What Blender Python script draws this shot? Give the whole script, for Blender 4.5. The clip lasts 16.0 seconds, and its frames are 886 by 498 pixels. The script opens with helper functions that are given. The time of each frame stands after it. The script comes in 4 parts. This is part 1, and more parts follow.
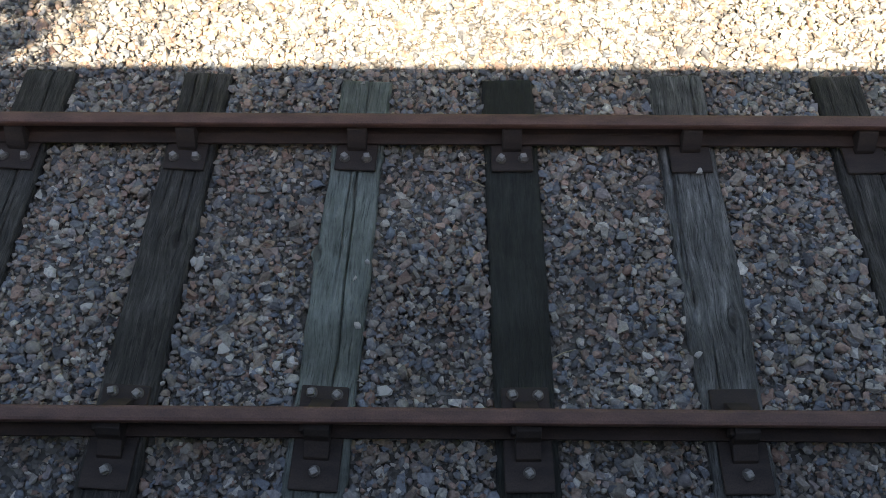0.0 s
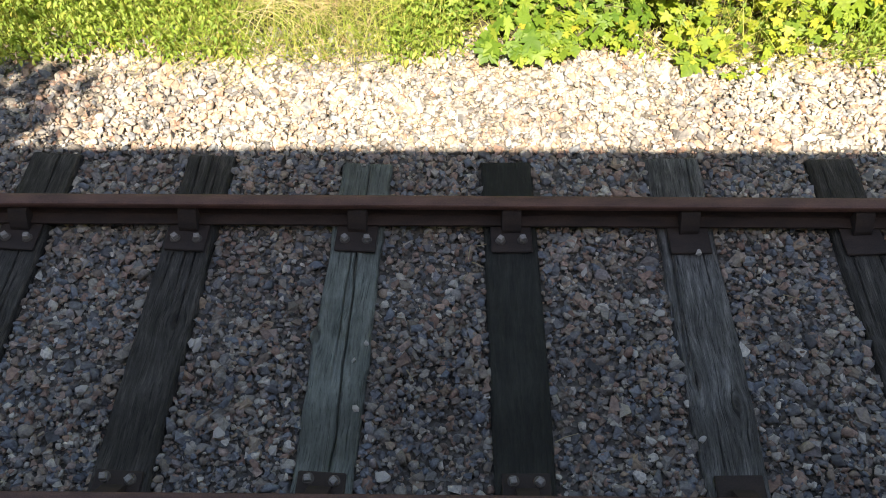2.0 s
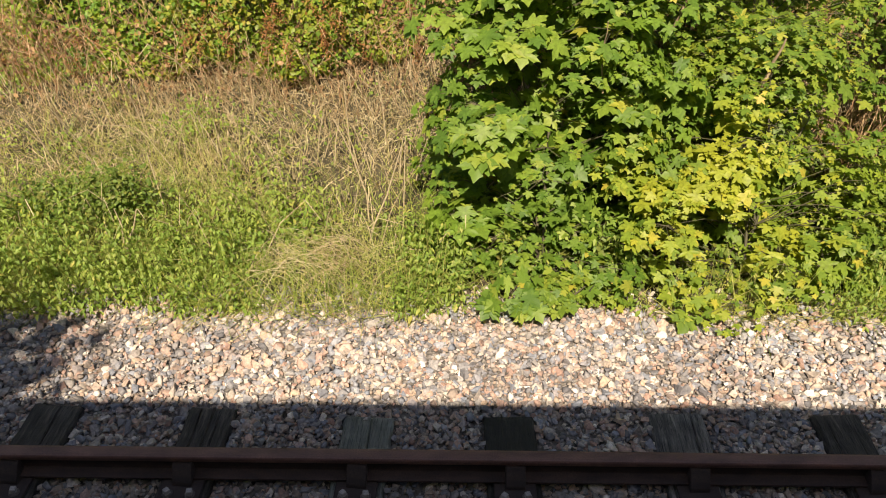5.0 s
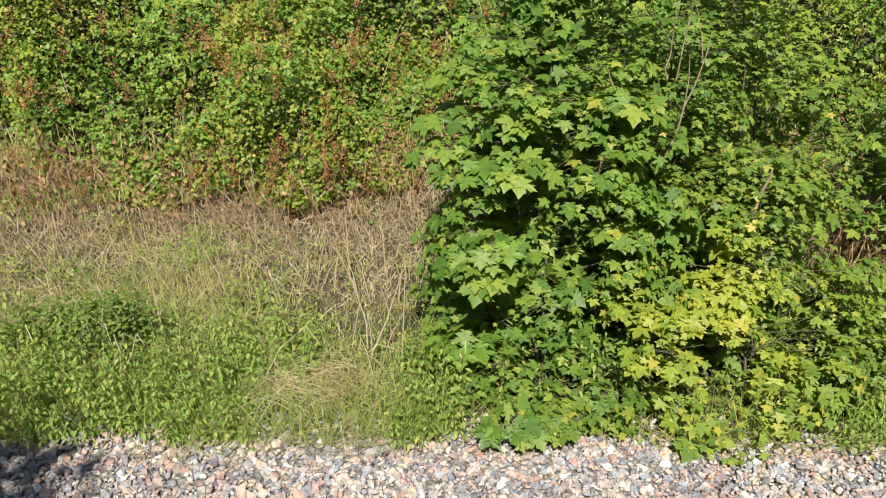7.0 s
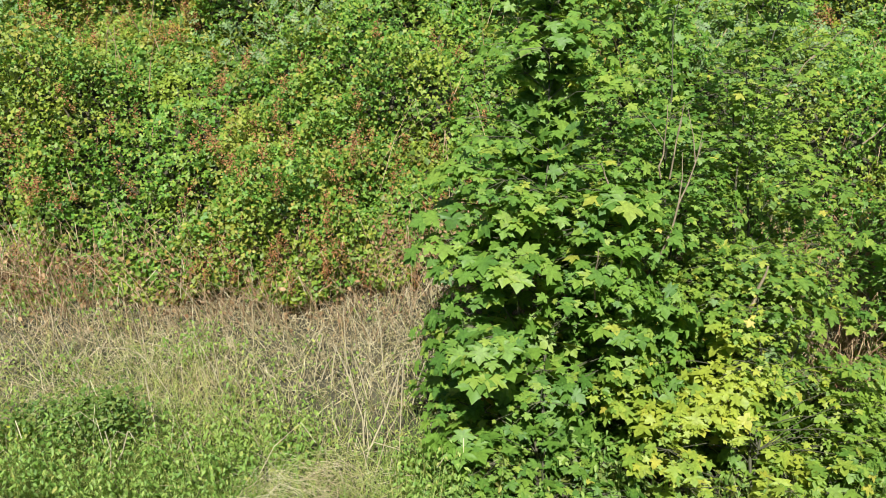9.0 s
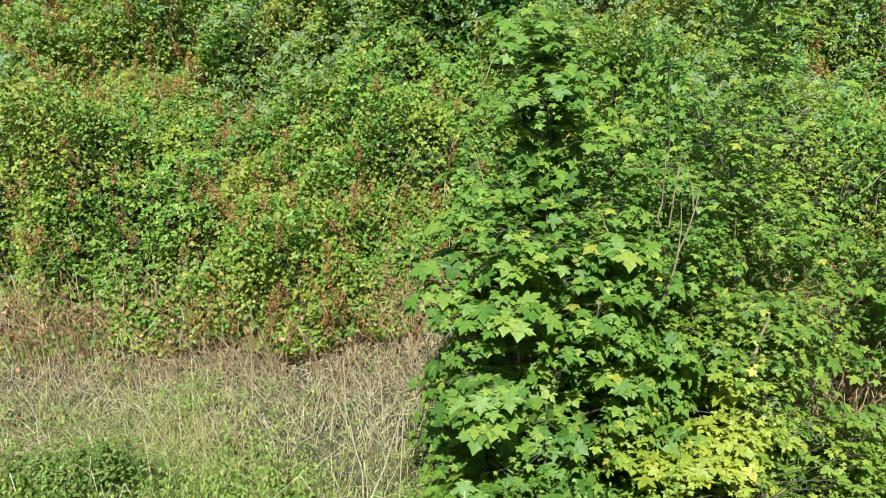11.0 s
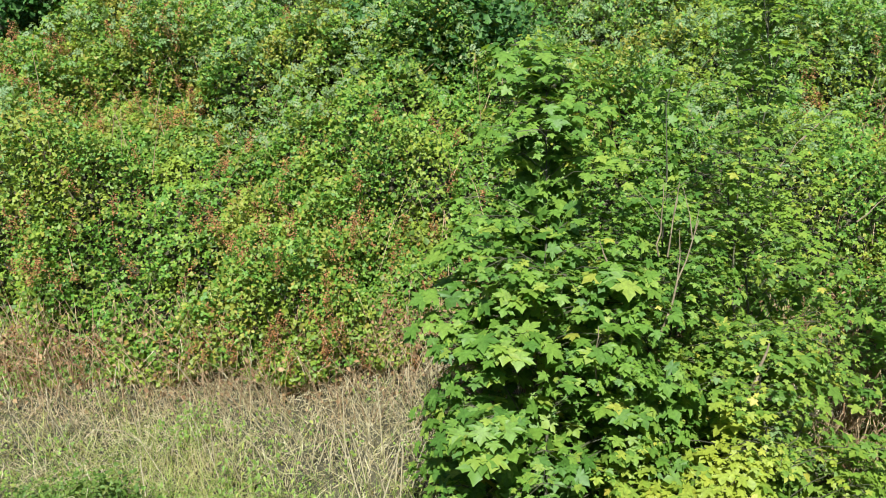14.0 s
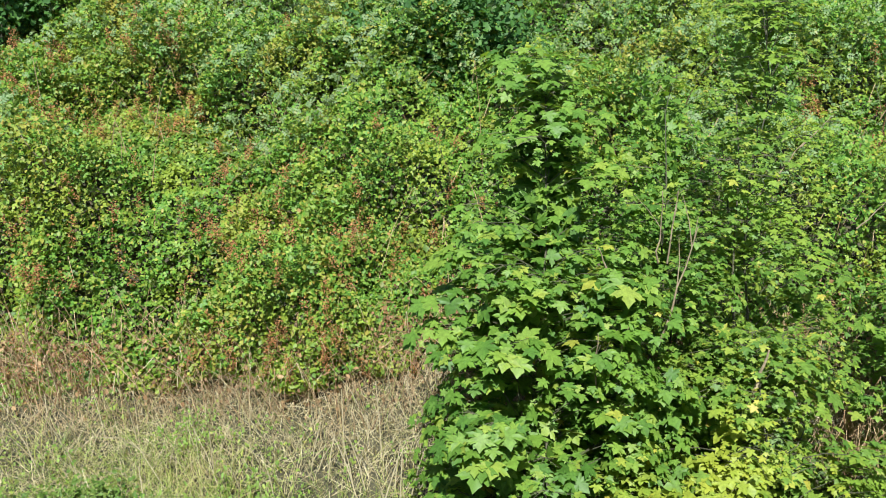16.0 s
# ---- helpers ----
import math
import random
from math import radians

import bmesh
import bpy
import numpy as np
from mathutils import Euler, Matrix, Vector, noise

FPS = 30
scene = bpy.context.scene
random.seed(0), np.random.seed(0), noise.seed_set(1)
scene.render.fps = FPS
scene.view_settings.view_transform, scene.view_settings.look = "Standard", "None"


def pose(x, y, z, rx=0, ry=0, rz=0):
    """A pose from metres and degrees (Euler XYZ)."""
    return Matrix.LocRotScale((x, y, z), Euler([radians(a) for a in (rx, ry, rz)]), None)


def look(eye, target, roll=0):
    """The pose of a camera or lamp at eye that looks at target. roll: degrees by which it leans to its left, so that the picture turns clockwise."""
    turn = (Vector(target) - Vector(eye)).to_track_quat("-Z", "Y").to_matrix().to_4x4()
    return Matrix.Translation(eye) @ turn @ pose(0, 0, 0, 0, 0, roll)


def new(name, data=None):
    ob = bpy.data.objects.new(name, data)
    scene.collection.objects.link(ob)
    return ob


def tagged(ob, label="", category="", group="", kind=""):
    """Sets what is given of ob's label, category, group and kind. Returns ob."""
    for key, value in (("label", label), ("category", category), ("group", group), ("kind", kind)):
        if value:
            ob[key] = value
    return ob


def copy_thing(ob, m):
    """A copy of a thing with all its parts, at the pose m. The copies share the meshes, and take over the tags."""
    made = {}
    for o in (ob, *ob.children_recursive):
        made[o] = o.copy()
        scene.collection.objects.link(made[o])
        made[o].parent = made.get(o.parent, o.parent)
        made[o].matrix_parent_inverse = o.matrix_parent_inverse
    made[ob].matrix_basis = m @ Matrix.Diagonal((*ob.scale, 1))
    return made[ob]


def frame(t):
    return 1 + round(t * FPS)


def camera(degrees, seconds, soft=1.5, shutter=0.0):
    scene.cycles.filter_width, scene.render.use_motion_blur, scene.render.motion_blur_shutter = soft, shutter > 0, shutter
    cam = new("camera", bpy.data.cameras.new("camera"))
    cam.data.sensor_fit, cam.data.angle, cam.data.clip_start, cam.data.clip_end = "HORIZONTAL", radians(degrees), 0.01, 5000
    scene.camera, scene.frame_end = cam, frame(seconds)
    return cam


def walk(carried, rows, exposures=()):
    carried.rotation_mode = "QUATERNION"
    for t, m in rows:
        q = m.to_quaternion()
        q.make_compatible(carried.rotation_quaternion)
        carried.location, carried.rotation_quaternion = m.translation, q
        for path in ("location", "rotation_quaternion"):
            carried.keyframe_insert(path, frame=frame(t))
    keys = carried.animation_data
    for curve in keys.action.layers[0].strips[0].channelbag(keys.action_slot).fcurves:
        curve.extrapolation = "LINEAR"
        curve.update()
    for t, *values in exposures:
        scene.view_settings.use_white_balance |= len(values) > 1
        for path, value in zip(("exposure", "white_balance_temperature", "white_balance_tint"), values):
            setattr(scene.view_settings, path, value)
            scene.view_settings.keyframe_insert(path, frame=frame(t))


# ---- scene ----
cam = camera(57.7, 16.0, soft=0.95)
PATH = [
    (0, (0.07, -0.901, 3.279), (0.058, 0.008, 1.498), -0.3),
    (0.5, (0.071, -0.894, 3.282), (0.059, 0.022, 1.504), -0.3),
    (1, (0.073, -0.886, 3.284), (0.059, 0.07, 1.527), -0.4),
    (1.5, (0.075, -0.878, 3.287), (0.061, 0.116, 1.551), -0.3),
    (2, (0.079, -0.876, 3.287), (0.062, 0.197, 1.599), -0.4),
    (2.2, (0.082, -0.878, 3.286), (0.063, 0.219, 1.614), -0.4),
    (2.5, (0.087, -0.884, 3.285), (0.063, 0.26, 1.645), -0.6),
    (3, (0.094, -0.895, 3.28), (0.064, 0.352, 1.717), -0.6),
    (3.5, (0.099, -0.907, 3.276), (0.065, 0.445, 1.802), -0.6),
    (4, (0.101, -0.921, 3.274), (0.069, 0.53, 1.898), -0.4),
    (4.2, (0.098, -0.926, 3.274), (0.065, 0.548, 1.922), -0.3),
    (6.3, (0.047, -0.977, 3.281), (0.033, 0.702, 2.195), 0.0),
    (6.5, (0.044, -0.984, 3.281), (0.028, 0.712, 2.22), 0.1),
    (7, (0.041, -0.995, 3.275), (0.028, 0.744, 2.287), 0.2),
    (7.5, (0.042, -1.006, 3.265), (0.029, 0.776, 2.358), 0.3),
    (8, (0.039, -1.015, 3.257), (0.03, 0.794, 2.402), 0.4),
    (8.5, (0.037, -1.013, 3.248), (0.029, 0.817, 2.441), 0.3),
    (9, (0.039, -1.023, 3.242), (0.029, 0.827, 2.481), 0.4),
    (9.5, (0.04, -1.025, 3.237), (0.029, 0.839, 2.513), 0.3),
    (10, (0.042, -1.025, 3.233), (0.03, 0.853, 2.545), 0.3),
    (10.2, (0.042, -1.026, 3.233), (0.029, 0.856, 2.555), 0.3),
    (12.3, (0.033, -1.043, 3.223), (0.024, 0.867, 2.629), 0.2),
    (12.5, (0.033, -1.044, 3.223), (0.023, 0.867, 2.634), 0.2),
    (13, (0.033, -1.046, 3.224), (0.024, 0.868, 2.643), 0.2),
    (13.5, (0.033, -1.048, 3.223), (0.024, 0.867, 2.647), 0.2),
    (14, (0.032, -1.047, 3.224), (0.024, 0.871, 2.656), 0.2),
    (14.5, (0.033, -1.047, 3.223), (0.024, 0.873, 2.663), 0.2),
    (15, (0.032, -1.049, 3.22), (0.024, 0.873, 2.666), 0.2),
    (15.5, (0.033, -1.048, 3.219), (0.026, 0.875, 2.669), 0.2),
    (16, (0.035, -1.048, 3.219), (0.027, 0.875, 2.669), 0.2),
]
walk(cam, [(t, look(eye, target, roll)) for t, eye, target, roll in PATH], 
     [(0, 2.05, 7700, 11), (1.5, 1.95, 7700, 11), (2.5, 1.55, 8500, 17), (3.5, 1.15, 8700, 22), (4.2, 1.0, 8500, 21), (6.3, 0.92, 6800, 13), (7, 0.9, 6500, 12), (9, 1.1, 6000, 5), (12, 1.15, 5800, 2), (16, 1.15, 5800, 2)])

# ---------- world, sun ----------
SUN_EL, SUN_AZ = radians(52.0), radians(-4.0)   # azimuth: turned from straight behind the camera
world = bpy.data.worlds.new("world")
scene.world = world
world.use_nodes = True
wn = world.node_tree
sky = wn.nodes.new("ShaderNodeTexSky")
sky.sky_type, sky.sun_disc, sky.sun_elevation = "NISHITA", False, SUN_EL
sky.sun_rotation = math.pi + SUN_AZ
wn.links.new(sky.outputs[0], wn.nodes["Background"].inputs[0])
wn.nodes["Background"].inputs[1].default_value = 0.072
sun_data = bpy.data.lights.new("sun", "SUN")
sun_data.energy, sun_data.angle, sun_data.color = 5.0, radians(0.55), (1.0, 0.94, 0.84)
sun = new("sun", sun_data)
SUN_WAY = Vector((math.sin(SUN_AZ) * math.cos(SUN_EL), -math.cos(SUN_AZ) * math.cos(SUN_EL), math.sin(SUN_EL)))
sun.matrix_world = look(SUN_WAY * 20, (0, 0, 0))


# ---------- materials ----------
def mat(name, rough=0.8, metal=0.0):
    m = bpy.data.materials.new(name)
    m.use_nodes = True
    t = m.node_tree
    b = t.nodes["Principled BSDF"]
    b.inputs["Roughness"].default_value, b.inputs["Metallic"].default_value = rough, metal
    return m, t, b


def node(t, kind, **values):
    n = t.nodes.new(kind)
    for key, value in values.items():
        n.inputs[key].default_value = value
    return n


def noise_tex(t, scale, detail=4.0, stretch=None, rough=0.6):
    n = node(t, "ShaderNodeTexNoise", Scale=scale, Detail=detail, Roughness=rough)
    co = t.nodes.new("ShaderNodeTexCoord")
    if stretch:
        mp = t.nodes.new("ShaderNodeMapping")
        mp.inputs["Scale"].default_value = stretch
        t.links.new(co.outputs["Object"], mp.inputs[0])
        t.links.new(mp.outputs[0], n.inputs[0])
    else:
        t.links.new(co.outputs["Object"], n.inputs[0])
    return n


def ramp(t, source, stops, constant=False):
    r = t.nodes.new("ShaderNodeValToRGB")
    el = r.color_ramp.elements
    while len(el) < len(stops):
        el.new(0.5)
    for e, (p, c) in zip(el, stops):
        e.position, e.color = p, (*c, 1)
    if constant:
        r.color_ramp.interpolation = "CONSTANT"
    t.links.new(source, r.inputs[0])
    return r


def mix(t, fac, a, b, blend="MIX"):
    m = t.nodes.new("ShaderNodeMix")
    m.data_type, m.blend_type = "RGBA", blend
    for value, slot in ((fac, 0), (a, 6), (b, 7)):
        if isinstance(value, (int, float)):
            m.inputs[slot].default_value = value
        elif isinstance(value, tuple):
            m.inputs[slot].default_value = (*value, 1)
        else:
            t.links.new(value, m.inputs[slot])
    return m.outputs[2]


def bump(t, b, source, strength, distance=0.01):
    n = node(t, "ShaderNodeBump", Strength=strength, Distance=distance)
    t.links.new(source, n.inputs["Height"])
    t.links.new(n.outputs[0], b.inputs["Normal"])


def leaf_material(name, stops, patch, patch_scale=1.2, clear=0.42, rough=0.5, patch_at=(0.5, 0.66), single=False, amber=None):
    """Leaves: each one its own tint, patches of a second tint over the plant, light through the blade."""
    m, t, b = mat(name, rough)
    g = t.nodes.new("ShaderNodeNewGeometry")
    tint = t.nodes.new("ShaderNodeObjectInfo").outputs["Random"] if single else g.outputs["Random Per Island"]
    c = ramp(t, tint, stops).outputs[0]
    big = noise_tex(t, patch_scale, 3)
    f = ramp(t, big.outputs[0], [(patch_at[0], (0, 0, 0)), (patch_at[1], (1, 1, 1))])
    c = mix(t, f.outputs[0], c, mix(t, 0.75, c, patch))
    if amber:
        spots = noise_tex(t, 1.9, 4)
        f = ramp(t, spots.outputs[0], [(0.56, (0, 0, 0)), (0.70, (1, 1, 1))])
        c = mix(t, f.outputs[0], c, mix(t, 0.6, c, amber))
    fine = noise_tex(t, 45, 2)
    v = ramp(t, fine.outputs[0], [(0.3, (0.72, 0.72, 0.72)), (0.7, (1.12, 1.12, 1.12))])
    c = mix(t, 1.0, c, v.outputs[0], "MULTIPLY")
    t.links.new(c, b.inputs["Base Color"])
    b.inputs["Specular IOR Level"].default_value = 0.32
    tr = t.nodes.new("ShaderNodeBsdfTranslucent")
    t.links.new(mix(t, 1.0, c, (1.25, 1.2, 0.55), "MULTIPLY"), tr.inputs[0])
    sh = t.nodes.new("ShaderNodeMixShader")
    sh.inputs[0].default_value = clear
    t.links.new(b.outputs[0], sh.inputs[1])
    t.links.new(tr.outputs[0], sh.inputs[2])
    t.links.new(sh.outputs[0], t.nodes["Material Output"].inputs[0])
    return m


def stone_material(name, per_object=False):
    m, t, b = mat(name, 0.85)
    if per_object:
        src = t.nodes.new("ShaderNodeObjectInfo").outputs["Random"]
    else:
        src = t.nodes.new("ShaderNodeNewGeometry").outputs["Random Per Island"]
    c = ramp(t, src, [(0.0, (0.13, 0.135, 0.145)), (0.12, (0.23, 0.24, 0.25)), (0.25, (0.36, 0.35, 0.33)), (0.37, (0.46, 0.36, 0.27)), (0.48, (0.19, 0.225, 0.27)), (0.58, (0.31, 0.335, 0.365)),
                      (0.66, (0.51, 0.37, 0.30)), (0.72, (0.35, 0.235, 0.19)), (0.80, (0.26, 0.23, 0.195)), (0.90, (0.48, 0.46, 0.41)), (0.96, (0.60, 0.57, 0.50)), (1.0, (0.77, 0.75, 0.70))]).outputs[0]
    n1 = noise_tex(t, 60, 4)
    v = ramp(t, n1.outputs[0], [(0.3, (0.62, 0.62, 0.64)), (0.72, (1.22, 1.2, 1.16))])
    c = mix(t, 1.0, c, v.outputs[0], "MULTIPLY")
    n2 = noise_tex(t, 1.7, 3)
    d = ramp(t, n2.outputs[0], [(0.38, (0.80, 0.76, 0.74)), (0.62, (1.1, 1.08, 1.05))])
    c = mix(t, 0.8, c, d.outputs[0], "MULTIPLY")
    t.links.new(c, b.inputs["Base Color"])
    bump(t, b, n1.outputs[0], 0.7, 0.008)
    return m


def soil_material(name):
    m, t, b = mat(name, 0.95)
    n = noise_tex(t, 3.0, 6)
    c = ramp(t, n.outputs[0], [(0.3, (0.032, 0.030, 0.015)), (0.7, (0.085, 0.075, 0.042))]).outputs[0]
    f = noise_tex(t, 55, 4)
    v = ramp(t, f.outputs[0], [(0.35, (0.55, 0.55, 0.55)), (0.7, (1.3, 1.25, 1.2))])
    t.links.new(mix(t, 1.0, c, v.outputs[0], "MULTIPLY"), b.inputs["Base Color"])
    bump(t, b, f.outputs[0], 0.8, 0.02)
    return m


def rust_material(name, dark, light):
    m, t, b = mat(name, 0.75, 0.0)
    n = noise_tex(t, 14, 6, (0.35, 1, 1))
    c = ramp(t, n.outputs[0], [(0.3, dark), (0.72, light)]).outputs[0]
    f = noise_tex(t, 140, 3)
    v = ramp(t, f.outputs[0], [(0.3, (0.7, 0.7, 0.7)), (0.7, (1.25, 1.2, 1.15))])
    t.links.new(mix(t, 1.0, c, v.outputs[0], "MULTIPLY"), b.inputs["Base Color"])
    bump(t, b, f.outputs[0], 0.3, 0.003)
    return m


def wood_material(name, dark, mid, light, crack=0.5, wave=0.035, knots=()):
    """Weathered timber: wavering grain, short fibres lifted by the weather, stains."""
    m, t, b = mat(name, 0.85)
    co = t.nodes.new("ShaderNodeTexCoord").outputs["Object"]
    drift = noise_tex(t, 5.0, 2, (1.0, 0.8, 1.0))
    shift = t.nodes.new("ShaderNodeVectorMath")
    shift.operation = "MULTIPLY_ADD"
    t.links.new(drift.outputs["Color"], shift.inputs[0])
    shift.inputs[1].default_value = (wave, 0, 0)
    t.links.new(co, shift.inputs[2])

    def vec(kind, a, b=None, scale=None):
        n = t.nodes.new("ShaderNodeVectorMath")
        n.operation = kind
        for slot, value in ((0, a), (1, b), (3, scale)):
            if isinstance(value, (tuple, float)):
                n.inputs[slot].default_value = value
            elif value is not None:
                t.links.new(value, n.inputs[slot])
        return n

    def calc(kind, a, b):
        n = t.nodes.new("ShaderNodeMath")
        n.operation = kind
        for slot, value in ((0, a), (1, b)):
            if isinstance(value, float):
                n.inputs[slot].default_value = value
            else:
                t.links.new(value, n.inputs[slot])
        return n.outputs[0]

    # the grain parts round each knot, which is darker itself
    eyes = []
    for kx, ky in knots:
        away = vec("SUBTRACT", co, (kx, ky, -0.165)).outputs[0]
        far = vec("LENGTH", vec("MULTIPLY", away, (20.0, 9.0, 0.0)).outputs[0]).outputs["Value"]
        near = calc("POWER", 0.3679, calc("MULTIPLY", far, far))
        push = vec("SCALE", vec("MULTIPLY", away, (0.85, 0.0, 0.0)).outputs[0], scale=near).outputs[0]
        shift = vec("SUBTRACT", shift.outputs[0], push)
        eyes.append(far)

    def grain(scale, stretch, detail, rough):
        n = node(t, "ShaderNodeTexNoise", Scale=scale, Detail=detail, Roughness=rough)
        mp = t.nodes.new("ShaderNodeMapping")
        mp.inputs["Scale"].default_value = stretch
        t.links.new(shift.outputs[0], mp.inputs[0])
        t.links.new(mp.outputs[0], n.inputs[0])
        return n

    n = grain(9, (5.0, 0.5, 5.0), 6, 0.75)
    c = ramp(t, n.outputs[0], [(0.28, dark), (0.5, mid), (0.74, light)]).outputs[0]
    w = grain(24, (6.0, 0.42, 6.0), 4, 0.65)
    v = ramp(t, w.outputs[0], [(0.34, (0.28, 0.28, 0.28)), (0.45, (1, 1, 1)), (0.72, (1.25, 1.25, 1.25))])
    c = mix(t, crack, c, v.outputs[0], "MULTIPLY")
    long = grain(11, (7.0, 0.10, 7.0), 3, 0.5)
    v = ramp(t, long.outputs[0], [(0.30, (0.3, 0.3, 0.3)), (0.37, (1, 1, 1))])
    c = mix(t, crack, c, v.outputs[0], "MULTIPLY")
    for far in eyes:
        v = ramp(t, far, [(0.0, (0.35, 0.32, 0.30)), (0.35, (0.6, 0.57, 0.54)), (0.5, (1, 1, 1))])
        c = mix(t, 1.0, c, v.outputs[0], "MULTIPLY")
    p = noise_tex(t, 3.2, 5)
    d = ramp(t, p.outputs[0], [(0.35, (0.5, 0.48, 0.45)), (0.6, (1.2, 1.2, 1.2))])
    t.links.new(mix(t, 0.8, c, d.outputs[0], "MULTIPLY"), b.inputs["Base Color"])
    bump(t, b, w.outputs[0], 1.0, 0.02)
    return m


def stem_material(name, a, c2, rough=0.8):
    m, t, b = mat(name, rough)
    g = t.nodes.new("ShaderNodeNewGeometry")
    c = ramp(t, g.outputs["Random Per Island"], [(0, a), (1, c2)]).outputs[0]
    f = noise_tex(t, 40, 3)
    v = ramp(t, f.outputs[0], [(0.3, (0.7, 0.7, 0.7)), (0.7, (1.2, 1.2, 1.2))])
    t.links.new(mix(t, 1.0, c, v.outputs[0], "MULTIPLY"), b.inputs["Base Color"])
    return m


M_STONE = stone_material("ballast_stone")
M_STONE_ONE = stone_material("ballast_stone_single", True)
M_SOIL = soil_material("soil")
M_RAIL = rust_material("rail_steel", (0.095, 0.050, 0.040), (0.21, 0.108, 0.080))
M_RAIL.node_tree.nodes["Principled BSDF"].inputs["Roughness"].default_value = 0.5
# rust of web and foot, with the shade below the head put into its colour
M_WEB = rust_material("shade_dark_rust", (0.030, 0.020, 0.016), (0.075, 0.045, 0.034))
M_IRON = rust_material("chair_iron", (0.022, 0.017, 0.015), (0.068, 0.047, 0.038))
M_BOLT = rust_material("bolt_steel", (0.24, 0.225, 0.21), (0.48, 0.46, 0.43))
M_COLLAR = rust_material("collar_steel", (0.09, 0.075, 0.065), (0.22, 0.20, 0.18))
M_TAR = wood_material("tarred_wood", (0.020, 0.022, 0.019), (0.038, 0.040, 0.034), (0.065, 0.068, 0.056), 0.25)
M_BROWN = wood_material("brown_wood", (0.030, 0.027, 0.024), (0.075, 0.070, 0.062), (0.19, 0.175, 0.155), 0.9, knots=[(0.052, 0.901)])
M_GREY = wood_material("grey_wood", (0.13, 0.15, 0.135), (0.23, 0.26, 0.235), (0.36, 0.39, 0.355), 0.7, knots=[(-0.128, 0.828)])
M_GRAIN = wood_material("grained_wood", (0.05, 0.05, 0.048), (0.17, 0.17, 0.162), (0.44, 0.43, 0.41), 0.95, knots=[(-0.098, 0.603), (0.064, 0.490)])
M_BRAMBLE = leaf_material("bramble_leaf", [(0, (0.085, 0.185, 0.025)), (0.35, (0.125, 0.26, 0.033)), (0.65, (0.175, 0.31, 0.04)), (0.9, (0.25, 0.36, 0.048)), (0.98, (0.38, 0.38, 0.055)), (1, (0.36, 0.22, 0.05))],
                          (0.32, 0.37, 0.045), 1.3, patch_at=(0.50, 0.62), amber=(0.36, 0.27, 0.05))
M_BRAMBLE_DRY = leaf_material("ageing_bramble_leaf", [(0, (0.10, 0.19, 0.03)), (0.45, (0.17, 0.27, 0.04)), (0.78, (0.25, 0.33, 0.05)), (0.92, (0.38, 0.335, 0.065)), (1, (0.33, 0.18, 0.05))],
                              (0.35, 0.34, 0.06), 1.0, patch_at=(0.48, 0.6), amber=(0.38, 0.23, 0.05))
M_CLEMATIS = leaf_material("clematis_leaf", [(0, (0.12, 0.20, 0.07)), (0.5, (0.18, 0.275, 0.10)), (0.9, (0.26, 0.34, 0.135)), (1, (0.38, 0.36, 0.15))], (0.23, 0.29, 0.15), 0.8)
M_DARKLEAF = leaf_material("dark_shrub_leaf", [(0, (0.035, 0.095, 0.018)), (0.7, (0.06, 0.145, 0.025)), (1, (0.10, 0.20, 0.035))], (0.08, 0.17, 0.03), 1.5, 0.35, 0.6)
M_RED = leaf_material("dry_red_leaf", [(0, (0.19, 0.085, 0.035)), (0.6, (0.33, 0.15, 0.055)), (1, (0.42, 0.23, 0.085))], (0.27, 0.115, 0.045), 2.0, 0.2, 0.8)
M_INNER = leaf_material("old_leaf", [(0, (0.08, 0.15, 0.025)), (0.6, (0.13, 0.21, 0.035)), (1, (0.20, 0.20, 0.05))], (0.13, 0.19, 0.035), 1.3)
M_WITHER = leaf_material("withered_leaf", [(0, (0.12, 0.07, 0.035)), (0.6, (0.26, 0.15, 0.07)), (1, (0.40, 0.27, 0.14))], (0.20, 0.10, 0.05), 2.0, 0.2, 0.8)
M_NETTLE = leaf_material("nettle_leaf", [(0, (0.15, 0.26, 0.05)), (0.5, (0.22, 0.35, 0.065)), (0.88, (0.31, 0.42, 0.09)), (1, (0.46, 0.44, 0.12))], (0.34, 0.40, 0.10), 1.8, 0.5)
M_GRASS = leaf_material("green_grass", [(0, (0.15, 0.25, 0.04)), (0.6, (0.28, 0.36, 0.075)), (1, (0.48, 0.46, 0.16))], (0.46, 0.43, 0.16), 1.6, 0.35)
M_STRAW = leaf_material("straw", [(0, (0.32, 0.25, 0.14)), (0.45, (0.54, 0.46, 0.29)), (0.88, (0.70, 0.62, 0.44)), (1, (0.40, 0.40, 0.16))], (0.44, 0.32, 0.20), 1.8, 0.3, 0.8)
M_CANE = stem_material("dead_cane", (0.20, 0.105, 0.05), (0.48, 0.35, 0.20))
M_TWIG = stem_material("bare_twig", (0.20, 0.15, 0.09), (0.36, 0.29, 0.18))
M_PALE = stem_material("pale_stalk", (0.34, 0.28, 0.17), (0.52, 0.44, 0.28))
M_BARK = stem_material("maple_bark", (0.05, 0.05, 0.026), (0.10, 0.09, 0.05))
GREEN_STOPS = [(0, (0.080, 0.17, 0.026)), (0.5, (0.135, 0.24, 0.034)), (0.85, (0.21, 0.31, 0.044)), (0.98, (0.29, 0.35, 0.055)), (1, (0.44, 0.39, 0.06))]
